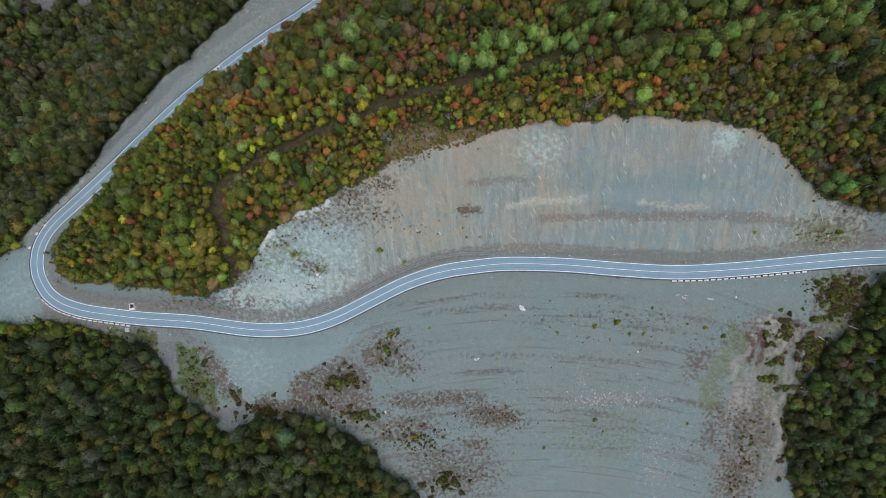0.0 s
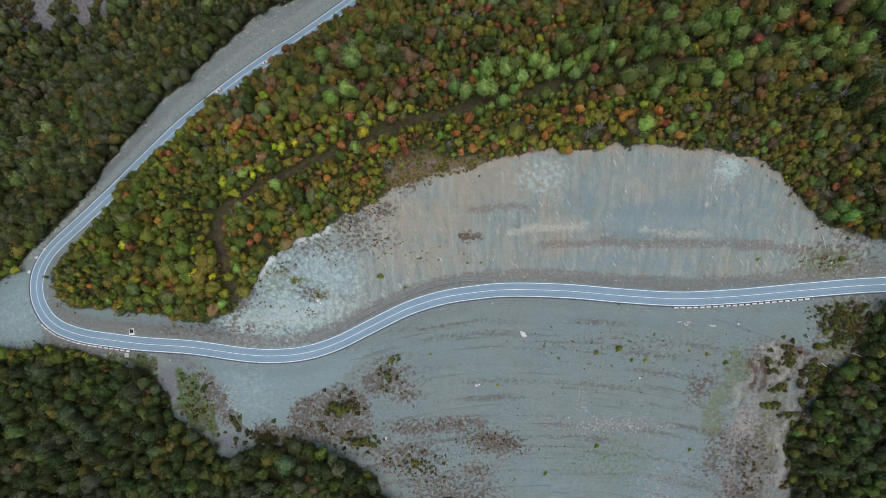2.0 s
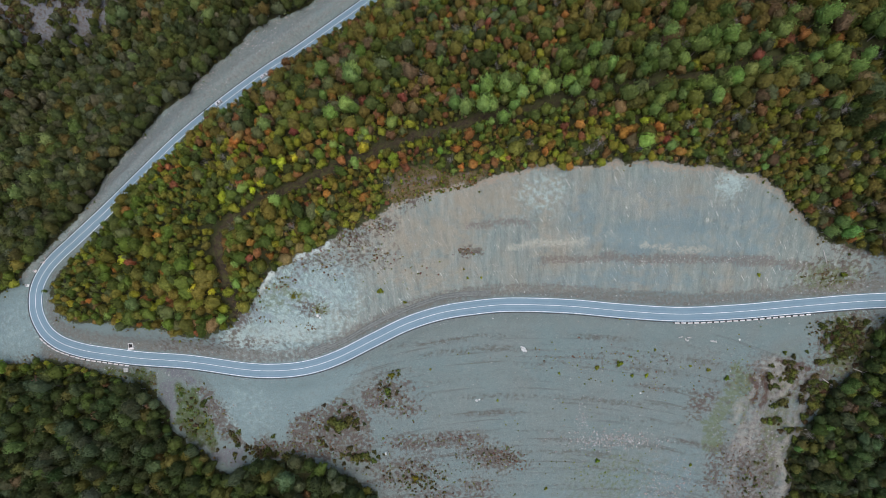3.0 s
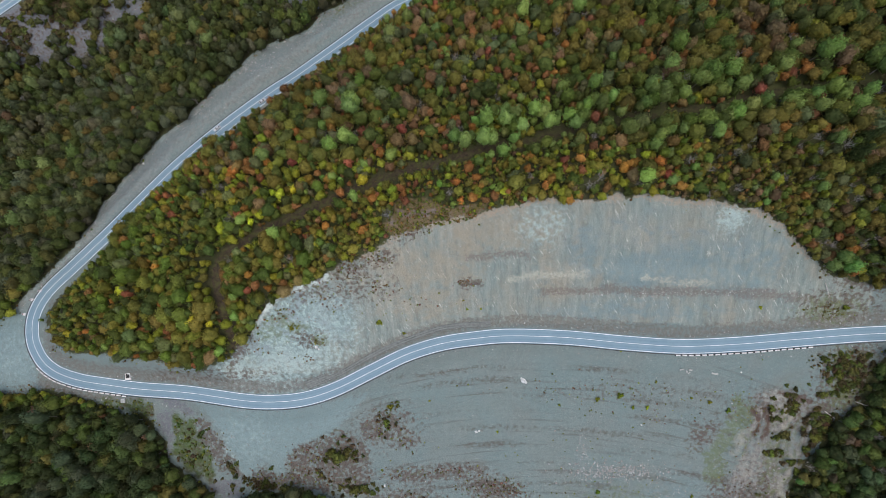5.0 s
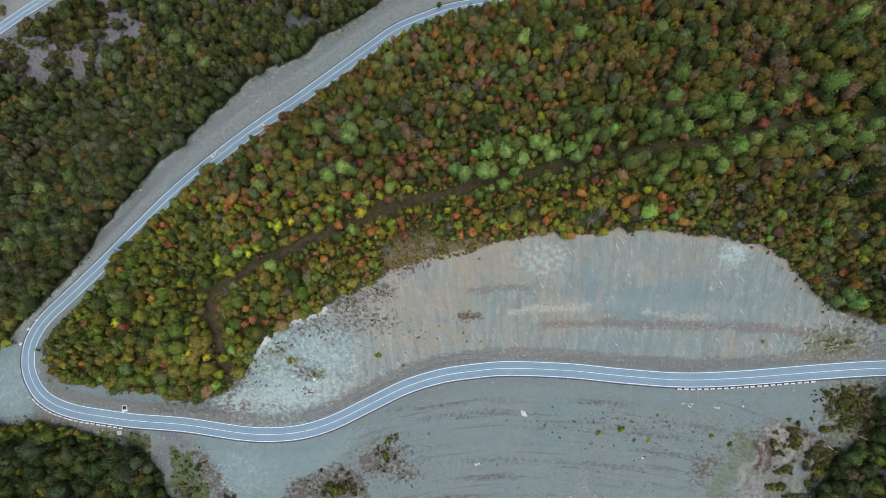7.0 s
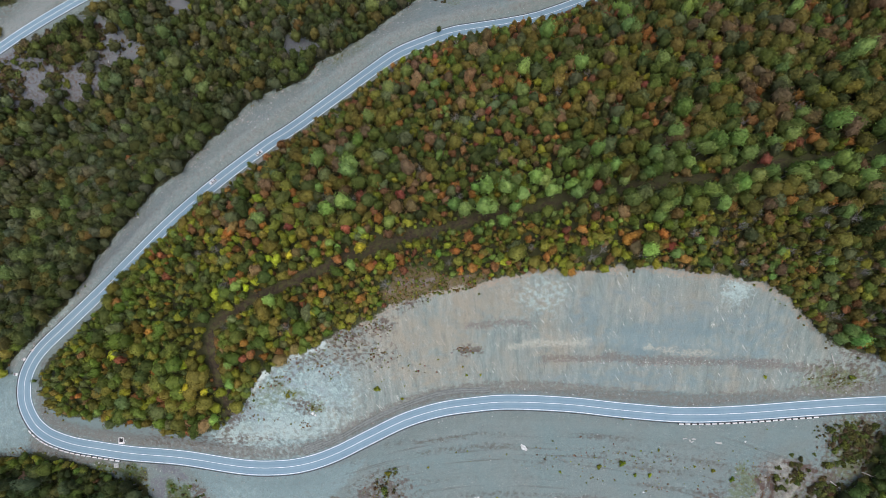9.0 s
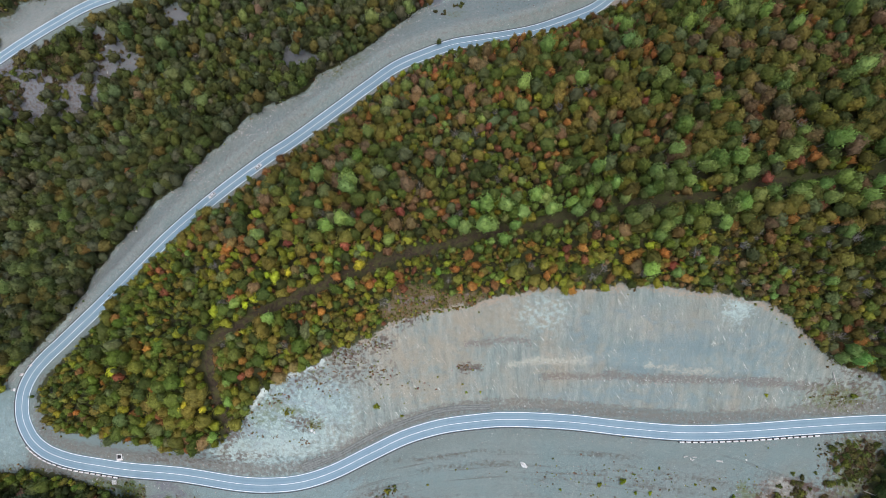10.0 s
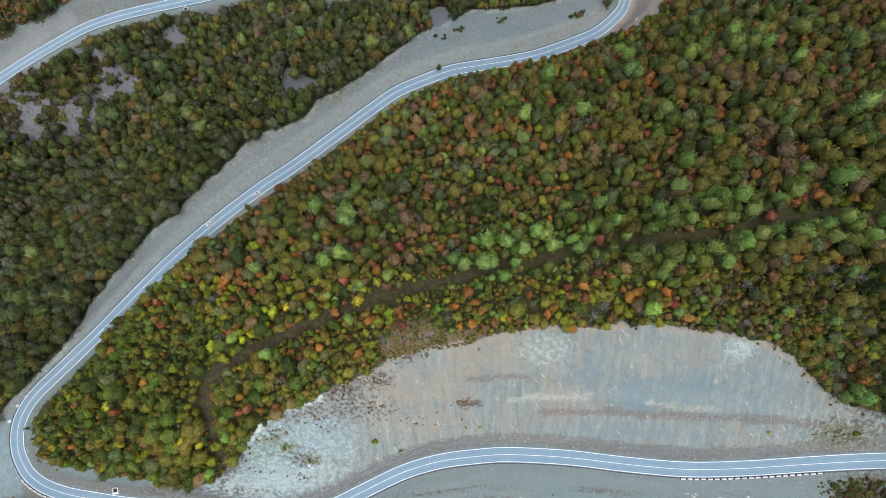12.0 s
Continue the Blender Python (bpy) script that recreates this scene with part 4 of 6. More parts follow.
#            dark  green olive lime  pale  greyg brown orange rust red  yell  grey
HILL_MIX = (0.07, 0.15, 0.34, 0.055, 0.04, 0.11, 0.10, 0.05, 0.07, 0.012, 0.0, 0.012)
GROVE_MIX = (0.03, 0.30, 0.12, 0.14, 0.38, 0.03, 0.02, 0.015, 0.02, 0.005, 0.0, 0.005)
NOSE_MIX = (0.14, 0.34, 0.30, 0.09, 0.02, 0.09, 0.02, 0.008, 0.015, 0.002, 0.0, 0.003)
CREST_MIX = (0.04, 0.20, 0.28, 0.20, 0.07, 0.04, 0.05, 0.07, 0.06, 0.02, 0.0, 0.01)
VALLEY_MIX = (0.30, 0.30, 0.09, 0.012, 0.03, 0.25, 0.004, 0.0, 0.001, 0.0, 0.0, 0.012)
SOUTH_MIX = (0.46, 0.24, 0.09, 0.025, 0.015, 0.16, 0.012, 0.001, 0.004, 0.0, 0.0, 0.004)
EAST_MIX = (0.42, 0.20, 0.14, 0.02, 0.02, 0.16, 0.02, 0.002, 0.004, 0.002, 0.0, 0.015)
YELLOW_AT = [(-84, 110), (-82, 103), (-89, 99), (-79, 109), (-73, 111), (-38, 114), (-94, 96), (-109, 94), (-124, 60), (-122, 49), (-114, 47), (-163, 64)]
LIME_AT = [(-60, 108), (-53, 112), (-67, 106), (-30, 123), (-103, 88), (-118, 76), (-119, 66), (-16, 126), (-97, 56), (-106, 46), (-168, 268), (-131, 227), (-109, 39), (176, 158), (183, 154), (186, 161)]
ORANGE_AT = [(-17, 156), (-8, 165), (-40, 201), (75, 222), (58, 223), (58, 168), (79, 163), (46, 108), (62, 120), (80, 115), (15, 113), (11, 117), (165, 165), (163, 159), (178, 158), (100, 174), (-93, 70), (-84, 64), (-70, 91), (-56, 93), (143, 262),
             (-195, 184), (-99, 164), (-74, 162), (-81, 146), (-183, 44), (124, 128), (96, 117), (38, 116)]
RUST_AT = [(5, 161), (2, 199), (87, 190), (121, 212), (10, 163), (-112, 151), (-95, 170), (-62, 158), (-97, 123), (-102, 116), (-61, 120), (-149, 116), (-89, 178), (-42, 97), (-136, 44), (-134, 41), (-90, 65), (-77, 66), (73, 106), (125, 145), (15, 152), (-50, 109)]
RED_AT = [(55, 120), (-46, 124), (-123, 27), (-156, 62), (-65, 88), (-95, 63), (-17, 103), (23, 187), (182, 176), (70, 141), (142, 150), (157, 158)]
GREY_AT = [(6, 183), (160, 177), (58, 196), (-59, 141), (-104, 97), (112, 158), (-89, 282), (26, 155), (-97, 169), (128, 104), (10, 169), (24, 169), (70, 110), (65, 107), (40, 112), (86, 108), (3, 106), (136, 170), (163, 127), (136, 126),
           (109, 118), (176, 123), (-163, 182), (-146, 179), (-113, 117), (-73, 78), (-26, 96)]
PALE_AT = [(29, 140), (32, 131), (22, 131), (46, 144), (49, 138), (57, 142), (60, 137), (70, 157), (55, 157), (4, 133), (67, 146), (81, 142), (78, 149), (92, 145), (101, 148), (94, 155), (83, 131), (96, 151), (101, 132), (107, 131),
           (95, 128), (117, 134), (120, 129), (110, 150), (124, 151), (118, 161), (-25, 126), (-44, 135), (83, 175), (181, 78), (196, 77), (185, 73), (199, 101), (100, 108)]
GROVE_AT = [(136, 141), (144, 140), (155, 142), (163, 146), (171, 148), (176, 147), (179, 141), (165, 141), (150, 143), (186, 146), (130, 138), (141, 144)]
FIR_AT = [(183, 126), (181, 119), (187, 112)]
SPECIAL = {YELLOW: YELLOW_AT, LIME: LIME_AT, ORANGE: ORANGE_AT, RUST: RUST_AT, RED: RED_AT, GREY: GREY_AT, PALE: PALE_AT + GROVE_AT, DARK: FIR_AT}


SCRUB_MIX = (0.0, 0.05, 0.27, 0.02, 0.0, 0.02, 0.36, 0.02, 0.26, 0.0, 0.0, 0.0)
EAST_HILL_MIX = (0.07, 0.14, 0.36, 0.10, 0.05, 0.06, 0.16, 0.01, 0.035, 0.0, 0.0, 0.035)


def pick(mix, x, y):
    """A colour out of the mix; kinds of tree keep together in drifts."""
    odds = np.log(np.array(mix) + 1e-6) + 1.0 * noise2(x, y, 17, np.arange(100, 112)) - np.log(-np.log(RNG.uniform(1e-9, 1, 12)))
    return COLOURS[int(odds.argmax())]


def zone_mix(x, y):
    if x < -200 and y > 255 and inside(SCRUB_HILL, [x], [y])[0]:
        return SCRUB_MIX
    if y < 5 and x < 20:
        return SOUTH_MIX
    wander = 22 * float(noise2(x, y, 24, 200))
    if (x > 150 and y < 132 + 0.4 * wander) or (x + wander > 118 and y + 0.3 * wander < 126):
        return EAST_MIX if y < 60 else EAST_HILL_MIX
    road_y = np.interp(x, [-240, -190, -130, -60, 20], [60, 98, 165, 222, 265])
    if x < 20 and y > road_y:
        return VALLEY_MIX
    if x < -60 and y < 110:
        return NOSE_MIX
    lane = np.interp(x, [p[0] for p in TRACK[6:]], [p[1] for p in TRACK[6:]])
    if x > 5 and -9 < y - lane < 15:
        return GROVE_MIX
    if y < 128:
        return CREST_MIX
    return HILL_MIX


def sow():
    """Where the trees stand: x, y, crown radius, height, colour."""
    step = 2.8
    xs, ys = np.meshgrid(np.arange(-340, 268, step), np.arange(-122, 368, step * 0.87))
    xs[1::2] += step / 2
    x = (xs + RNG.uniform(-0.4, 0.4, xs.shape) * step).ravel()
    y = (ys + RNG.uniform(-0.4, 0.4, ys.shape) * step).ravel()
    size = np.exp(RNG.normal(0.0, 0.30, len(x)))
    big = 1.0 + 0.30 * noise2(x, y, 45, 31) + 0.42 * ((y < 0) & (x < 0)) + 0.16 * (y > 128) + 0.25 * (x > 185) * (y < 60) + 0.5 * (y > np.interp(x, [-240, -190, -130, -60, 20], [60, 98, 165, 222, 265])) * (x < 20)
    big = np.where(inside(SCRUB_HILL, x, y), 0.62, big)
    big = big * (1 - 0.28 * smooth(90, 135, x) * (y > 85) * (1 - smooth(122, 136, y)))
    crest_band = (y > 40) & (y < 128) & (x > -110) & (x < 130)
    big = np.where(crest_band, big * 0.86, big)
    r = np.clip(2.6 * size * big, 1.4, 4.9)
    near_road, k = nearest(ROAD, x, y)
    low = (k > len(ROAD) * 0.45) & (y > 70) | (x < -175) & (y > 30)
    ahead = np.gradient(ROAD[:, :2], axis=0)[k]
    low &= ahead[:, 0] * (y - ROAD[k, 1]) - ahead[:, 1] * (x - ROAD[k, 0]) < 0
    r = np.where(low & (near_road < 26) & ~((x < -100) & (y > 230)), np.minimum(r, 2.5), r)
    taken = [p for v in SPECIAL.values() for p in v]
    ok = ~bare_mask(x, y)
    ok &= near_road > np.where((x < -60) & (y > 270) | (x < -225) & (y > 220), 8.0 + 0.8 * r, np.where(low, 10.5 + 2.3 * r, 6.0 + 0.5 * r))
    d, _ = nearest(TRACK_LINE, x, y)
    ok &= d > track_width(x) - 0.2 + np.interp(x, [30, 60], [0.35, 0.62]) * r
    ok &= ~inside(GLADE, x, y)
    for poly in SCREE:
        ok |= inside(poly, x, y) & (RNG.random(len(x)) < 0.05) & (near_road > 12)
    ok |= inside(BRUSH, x, y) & (RNG.random(len(x)) < 0.18) & (near_road > 12) & ~inside(SCREE[1], x, y) & ~inside(SCREE[2], x, y)
    ok &= RNG.random(len(x)) < np.where((noise2(x, y, 14, 33) > 0.62) & (y > np.interp(x, [-240, -190, -130, -60, 20], [60, 98, 165, 222, 265])), 0.6, 1.0)
    ok &= (RNG.random(len(x)) < 0.7) | (y > 5) | (noise2(x, y, 12, 35) < 0.25)
    for px, py in taken:
        ok &= (x - px) ** 2 + (y - py) ** 2 > 3.0 ** 2
    trees = []
    order = np.argsort(-r[ok])
    tx, ty, tr = x[ok][order], y[ok][order], r[ok][order]
    cells = {}
    for px, py, pr in zip(tx, ty, tr):
        i, j = int(px // 8), int(py // 8)
        close = False
        for a in (-1, 0, 1):
            for b in (-1, 0, 1):
                for qx, qy, qr in cells.get((i + a, j + b), ()):
                    if (px - qx) ** 2 + (py - qy) ** 2 < ((0.34 if 88 < py < 128 and -60 < px < 150 or 40 < py < 108 and -112 < px < -20 else 0.425) * (pr + qr)) ** 2:
                        close = True
        unseen = (px < -262 and py < 130) or px > 240 or px < -328 or py > 348 or py < -108
        if close or (unseen and RNG.random() < 0.5):
            continue
        cells.setdefault((i, j), []).append((px, py, pr))
        colour = pick(zone_mix(px, py), px, py)
        if colour in (ORANGE, RUST, RED, LIME, YELLOW):
            pr = min(pr, 3.0)
        if colour == GREY:
            pr = min(pr, 2.3)
        trees.append((px, py, pr, colour))
    for colour, places in SPECIAL.items():
        for px, py in places:
            pr = {YELLOW: 2.9, LIME: 2.9, PALE: 3.4, DARK: 4.2, GREY: 2.4}.get(colour, 2.7) * RNG.uniform(0.85, 1.2)
            trees.append((px, py, pr, colour))
    # two trees lean out over the lower road
    trees += [(-160.3, 124.4, 2.7, GREY_GREEN), (-109.8, 171.2, 2.4, GREEN), (-3, 262.5, 2.3, GREEN), (-72, 197, 2.2, OLIVE)]
    return trees


def shape_for(colour, px, py, radius, edge):
    if colour == GREY:
        return BARE, 1.15
    if colour == DARK and (px, py) in SPECIAL[DARK]:
        return FIR, 1.35
    if colour == PALE or (py < 10 and px < 20 and colour in (DARK, GREY_GREEN) and (px * 7 + py * 3) % 10 < 6):
        return TALL, 1.2
    if edge:
        return LIGHT, 1.0
    return (BIG, 0.95) if radius > 3.3 else ((BROAD, 1.0) if radius > 2.3 else (SMALL, 1.1))


def plant(px, py, pr, kind_height):
    tall = pr * kind_height * RNG.uniform(1.05, 1.6)
    lean = Euler((RNG.normal(0, 0.06), RNG.normal(0, 0.06), RNG.uniform(0, 6.28)))
    return Matrix.LocRotScale((px, py, ground_at(px, py) - 0.15), lean, (pr * RNG.uniform(0.9, 1.1), pr * RNG.uniform(0.9, 1.1), tall))


def zone_light(px, py):
    """How dark a stand's leaves are, set zone by zone; valley haze is painted in."""
    mix = zone_mix(px, py)
    if mix is VALLEY_MIX:
        # purplish haze over the valley, put into the leaf colour
        return np.array((1.06, 0.89, 1.12))
    if mix is SOUTH_MIX:
        return np.array((0.92, 0.90, 1.08)) * (0.98 if px < -140 else 1.06)
    if mix is EAST_MIX:
        return np.array((0.82, 0.86, 0.98))
    if mix is NOSE_MIX:
        return np.array((1.55, 1.42, 1.20))
    if mix is EAST_HILL_MIX:
        return np.array((1.06, 1.0, 0.98))
    if mix is CREST_MIX:
        return np.array((1.52, 1.42, 1.22))
    return np.array((1.10, 1.0, 1.0)) * (1.16 if px < 60 else 0.98)


def shade(colour):
    """One tree's own tint of its kind's colour."""
    v = RNG.uniform(0.64, 1.30)
    return np.clip(np.array(colour) * v * (1 + RNG.normal(0, 0.07, 3)), 0.01, 0.8)


def stack(name, items, label, category):
    """Trees past counting: one mesh. items: (template, matrix, tint, bark index)."""
    vs, ts, ms, cs, n = [], [], [], [], 0
    for (wood, crown), m, tint, bark in items:
        a = np.array(m)
        for (v, t), idx in ((wood, bark), (crown, 0)):
            vs.append(v @ a[:3, :3].T + a[:3, 3])
            ts.append(t + n)
            ms.append(np.full(len(t), idx, np.int32))
            cs.append(np.broadcast_to(tint, v.shape))
            n += len(v)
    me = triangles(name, np.vstack(vs), np.vstack(ts), [LEAF_WOOD, BARK, PALE_BARK], np.concatenate(ms), np.vstack(cs), True)
    return tagged(new(name, me), label, category, kind="stuff")


def single(name, template, bark_mat):
    """A thing of its own: base, trunk and crown."""
    top = new(name)
    for pname, (v, t), mt in (("trunk", template[0], bark_mat), ("crown", template[1], LEAF_TREE)):
        ob = new(pname, triangles(pname, v, t, [mt], None, None, True))
        ob.parent = top
    return top


def build_trees():
    trees = sow()
    chosen, wood = [], []
    special = {p for v in SPECIAL.values() for p in v}
    edge = glide([(a, b + 4) for a, b in EDGE_TOP[2:22]], 3.0)
    tx, ty = np.array([t[0] for t in trees]), np.array([t[1] for t in trees])
    d, _ = nearest(edge, tx, ty)
    d = np.where([(t[0], t[1]) in special for t in trees], -1, d)
    rank = np.argsort(d)
    own = set(rank[:300].tolist())
    originals = {}
    for k, (px, py, pr, colour) in enumerate(trees):
        outer = (px < 0 and py > 210) or px < -262 or px > 236 or py < -95 or py > 335
        kinds, tall = shape_for(colour, px, py, pr, outer)
        which = int(RNG.integers(len(kinds)))
        tall *= 0.85 if d[k] < 14 and d[k] >= 0 else 1.0
        m = plant(px, py, pr, tall)
        tint = shade(colour) * zone_light(px, py)
        if k in own:
            key = (id(kinds), which)
            if key not in originals:
                originals[key] = single("tree", kinds[which], PALE_BARK if (kinds is BARE or kinds is TALL) else BARK)
                tree = originals[key]
                tree.matrix_basis = m
            else:
                tree = originals[key]
                s = tree.scale.copy()
                tree = copy_thing(tree, m @ Matrix.Diagonal((1 / s.x, 1 / s.y, 1 / s.z, 1)))
            for ch in tree.children:
                if ch.name.startswith("crown"):
                    ch.color = (*tint, 1)
            if kinds is BARE:
                text, cat = "leafless grey tree among the autumn woodland", "bare tree"
            elif kinds is FIR:
                text, cat = "tall dark green conifer at the edge of the woods", "conifer"
            else:
                text, cat = f"{WORDS[colour]} broadleaf tree in the autumn woodland above the cut", "tree"
            tagged(tree, text, cat, "trees of the wood above the cut")
        else:
            wood.append((kinds[which], m, tint, 2 if (kinds is BARE or kinds is TALL) or RNG.random() < 0.2 else 1, px, py))
    road_y = lambda px: np.interp(px, [-240, -190, -130, -60, 20, 110], [60, 98, 165, 222, 265, 300])
    groups = {"hill_forest": [], "valley_forest": [], "south_forest": []}
    for item in wood:
        px, py = item[4:]
        name = "south_forest" if py < 12 or (px > 170 and py < 50) else ("valley_forest" if px < 110 and py > road_y(px) else "hill_forest")
        groups[name].append(item[:4])
    for name, text in (("hill_forest", "dense mixed autumn woodland with green, olive and orange crowns"), ("valley_forest", "dark green woodland in the gully below the road"),
                       ("south_forest", "dark green broadleaf woodland below the gravel slope")):
        stack(name, groups[name], text, "forest")


def build_undergrowth():
    """Low bushes that fill the gaps under the trees and fray the edges of the wood."""
    items = []
    n = 8500
    x, y = RNG.uniform(-315, 240, n), RNG.uniform(-98, 335, n)
    bare = bare_mask(x, y)
    d, _ = nearest(ROAD, x, y)
    t, _ = nearest(TRACK_LINE, x, y)
    ok = ~bare & (d > np.where(y > 70, 11.0, 6.5)) & (t > track_width(x) + np.interp(x, [20, 60], [0.2, 1.0]))
    for px, py in zip(x[ok], y[ok]):
        mix = np.array(zone_mix(px, py))
        mix[-2:] = 0
        colour = pick(mix, px, py)
        r = RNG.uniform(1.0, 2.1)
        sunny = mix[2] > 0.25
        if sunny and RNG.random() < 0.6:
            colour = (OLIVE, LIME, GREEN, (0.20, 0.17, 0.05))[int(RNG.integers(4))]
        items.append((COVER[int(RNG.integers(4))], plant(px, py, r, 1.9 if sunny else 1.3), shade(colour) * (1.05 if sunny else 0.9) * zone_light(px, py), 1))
    strip = [p for p in EDGE_TOP[1:22]] + TRACK[::-1][3:]
    for _ in range(4200):
        px, py = RNG.uniform(-112, 165), RNG.uniform(30, 152)
        near_track = nearest(TRACK_LINE, [px], [py])[0][0]
        if (inside(strip, [px], [py])[0] or near_track < 12) and near_track > 2.4 and not bare_mask(np.array([px]), np.array([py]))[0] and not inside(GLADE, [px], [py])[0]:
            colour = (OLIVE, LIME, GREEN, OLIVE, LIME, ORANGE, RUST, BROWN)[int(RNG.integers(8))]
            items.append((COVER[int(RNG.integers(4))], plant(px, py, RNG.uniform(1.0, 2.2), 1.7), 1.1 * shade(colour), 1))
    for k in RNG.integers(0, len(TRACK_LINE), 420):
        px, py = TRACK_LINE[k] + RNG.normal(0, 1.6, 2)
        items.append((TUFT[int(RNG.integers(4))], plant(px, py, RNG.uniform(0.25, 0.8), 0.6), shade((OLIVE, GREEN, BROWN)[int(RNG.integers(3))]) * 0.8, 1))
    for _ in range(420):
        px, py = RNG.uniform(-30, 24), RNG.uniform(88, 107)
        if inside(GLADE, [px], [py])[0]:
            colour = (OLIVE, LIME, RUST, GREEN, OLIVE)[int(RNG.integers(5))]
            items.append((COVER[int(RNG.integers(6))], plant(px, py, RNG.uniform(0.4, 1.2), 1.0), 1.1 * shade(colour), 1))
    for _ in range(1300):
        px, py = RNG.uniform(-26, 24), RNG.uniform(88, 113)
        if inside(GLADE, [px], [py])[0]:
            colour = (OLIVE, BROWN, RUST, LIME, OLIVE)[int(RNG.integers(5))]
            items.append((TUFT[int(RNG.integers(4))], plant(px, py, RNG.uniform(0.3, 1.1), 0.6), shade(colour), 1))
    n = 9000
    x, y = RNG.uniform(-315, 120, n), RNG.uniform(30, 335, n)
    d, k = nearest(ROAD, x, y)
    ok = ~bare_mask(x, y) & (d > 8.8) & (d < 19) & (k > len(ROAD) * 0.42) & ~((x < -100) & (y > 230) & (RNG.random(n) < 0.65))
    for px, py in zip(x[ok], y[ok]):
        mix = np.array(zone_mix(px, py))
        mix[-2:] = 0
        colour = pick(mix, px, py)
        items.append((COVER[int(RNG.integers(4))], plant(px, py, RNG.uniform(0.7, 1.5), 0.9), shade(colour) * zone_light(px, py), 1))
    # the scrubby rims of the open ground
    n = 11000
    x, y = RNG.uniform(-270, 240, n), RNG.uniform(-98, 330, n)
    here = bare_mask(x, y)
    rim = np.zeros(n, bool)
    for a in np.arange(6) * np.pi / 3:
        rim |= bare_mask(x + 4.5 * np.cos(a), y + 4.5 * np.sin(a)) != here
    d, _ = nearest(ROAD, x, y)
    rim &= here & (d > 7.5) & (noise2(x, y, 9, 41) > -0.1) & ~((x > 0) & (x < 130) & (y > 85) & (y < 110) & (RNG.random(n) < 0.6))
    for px, py in zip(x[rim], y[rim]):
        colour = (OLIVE, GREEN, BROWN, RUST, OLIVE, LIME)[int(RNG.integers(6))]
        items.append((COVER[int(RNG.integers(4))], plant(px, py, RNG.uniform(0.4, 1.3), 0.9), shade(colour), 1))
    for cx, cy, rx, ry, count, size in [(196, 24, 8, 11, 300, 1.35), (186, 30, 9, 6, 90, 0.6), (170, 6, 7, 6, 60, 1.1), (184, -6, 4, 7, 60, 1.5), (190, 1, 4, 4, 30, 1.5), (170, -7, 3.5, 3, 22, 1.2), (167, -17, 4.5, 1.5, 24, 1.1), (173, 8, 2.5, 3.5, 20, 1.1), (175, -21, 3, 2, 12, 1.1), (180, -40, 3, 18, 60, 1.2), (160, -60, 9, 18, 90, 0.8),
                                        (-272, 269, 20, 7, 190, 2.0), (-250, 280, 11, 8, 150, 2.0), (-266, 246, 5, 8, 30, 1.8), (-296, 246, 8, 12, 60, 1.8), (-246, 259, 4, 6, 24, 1.7), (-92, -36, 14, 5, 120, 1.0), (-52, -17, 9, 5, 70, 1.0), (-44, -36, 8, 4, 60, 1.1), (-29, -1, 4, 6, 26, 0.9), (0, -72, 9, 6, 80, 1.1), (24, -36, 12, 4, 50, 0.6), (-15, -46, 12, 5, 50, 0.7), (-24, 6, 2, 3, 10, 0.8), (-222, 270, 16, 10, 26, 1.2), (86, 303, 6, 1.5, 34, 1.0), (9, 296, 4, 2, 10, 1.0), (-1, 290, 3, 2, 10, 1.0), (36, 305, 5, 3, 12, 1.2), (-130, -16, 6, 12, 70, 1.0), (-107, -27, 2, 3, 16, 1.0), (-94, -34, 5, 2, 40, 1.1), (-63, -27, 4, 2, 20, 0.9), (-12, -50, 8, 5, 60, 0.8)]:
        for _ in range(count if size > 1.65 or size < 0.95 else count // 2):
            px, py = RNG.normal(cx, rx * 0.7), RNG.normal(cy, ry * 0.7)
            if bare_mask(np.array([px]), np.array([py]))[0] and nearest(ROAD, [px], [py])[0][0] > 7.5:
                colour = ((0.11, 0.095, 0.04), (0.115, 0.078, 0.045), (0.13, 0.125, 0.036), (0.15, 0.115, 0.06), (0.12, 0.15, 0.034), (0.10, 0.125, 0.035))[int(RNG.integers(6))]
                wide = 1.25 if size > 1.65 else 1.0
                items.append((BUSH[int(RNG.integers(5))] if size > 0.95 else COVER[int(RNG.integers(4))], plant(px, py, wide * size * RNG.uniform(0.5, 1.9), 0.8 / wide ** 2), shade(colour), 1))
    for _ in range(700):
        px, py = RNG.uniform(-182, -104), RNG.uniform(-34, 9)
        green = inside(GRASS[0], [px], [py])[0] or inside(GRASS[1], [px], [py])[0]
        if (green or inside(WEED_BANK, [px], [py])[0]) and nearest(ROAD, [px], [py])[0][0] > 6:
            colour = (OLIVE, GREEN, (0.12, 0.14, 0.04), LIME, GREEN)[int(RNG.integers(5))] if green else (BROWN, (0.13, 0.085, 0.06), OLIVE)[int(RNG.integers(3))]
            items.append((COVER[int(RNG.integers(4))], plant(px, py, RNG.uniform(0.4, 1.4) if green else RNG.uniform(0.3, 0.8), 0.6), shade(colour), 1))
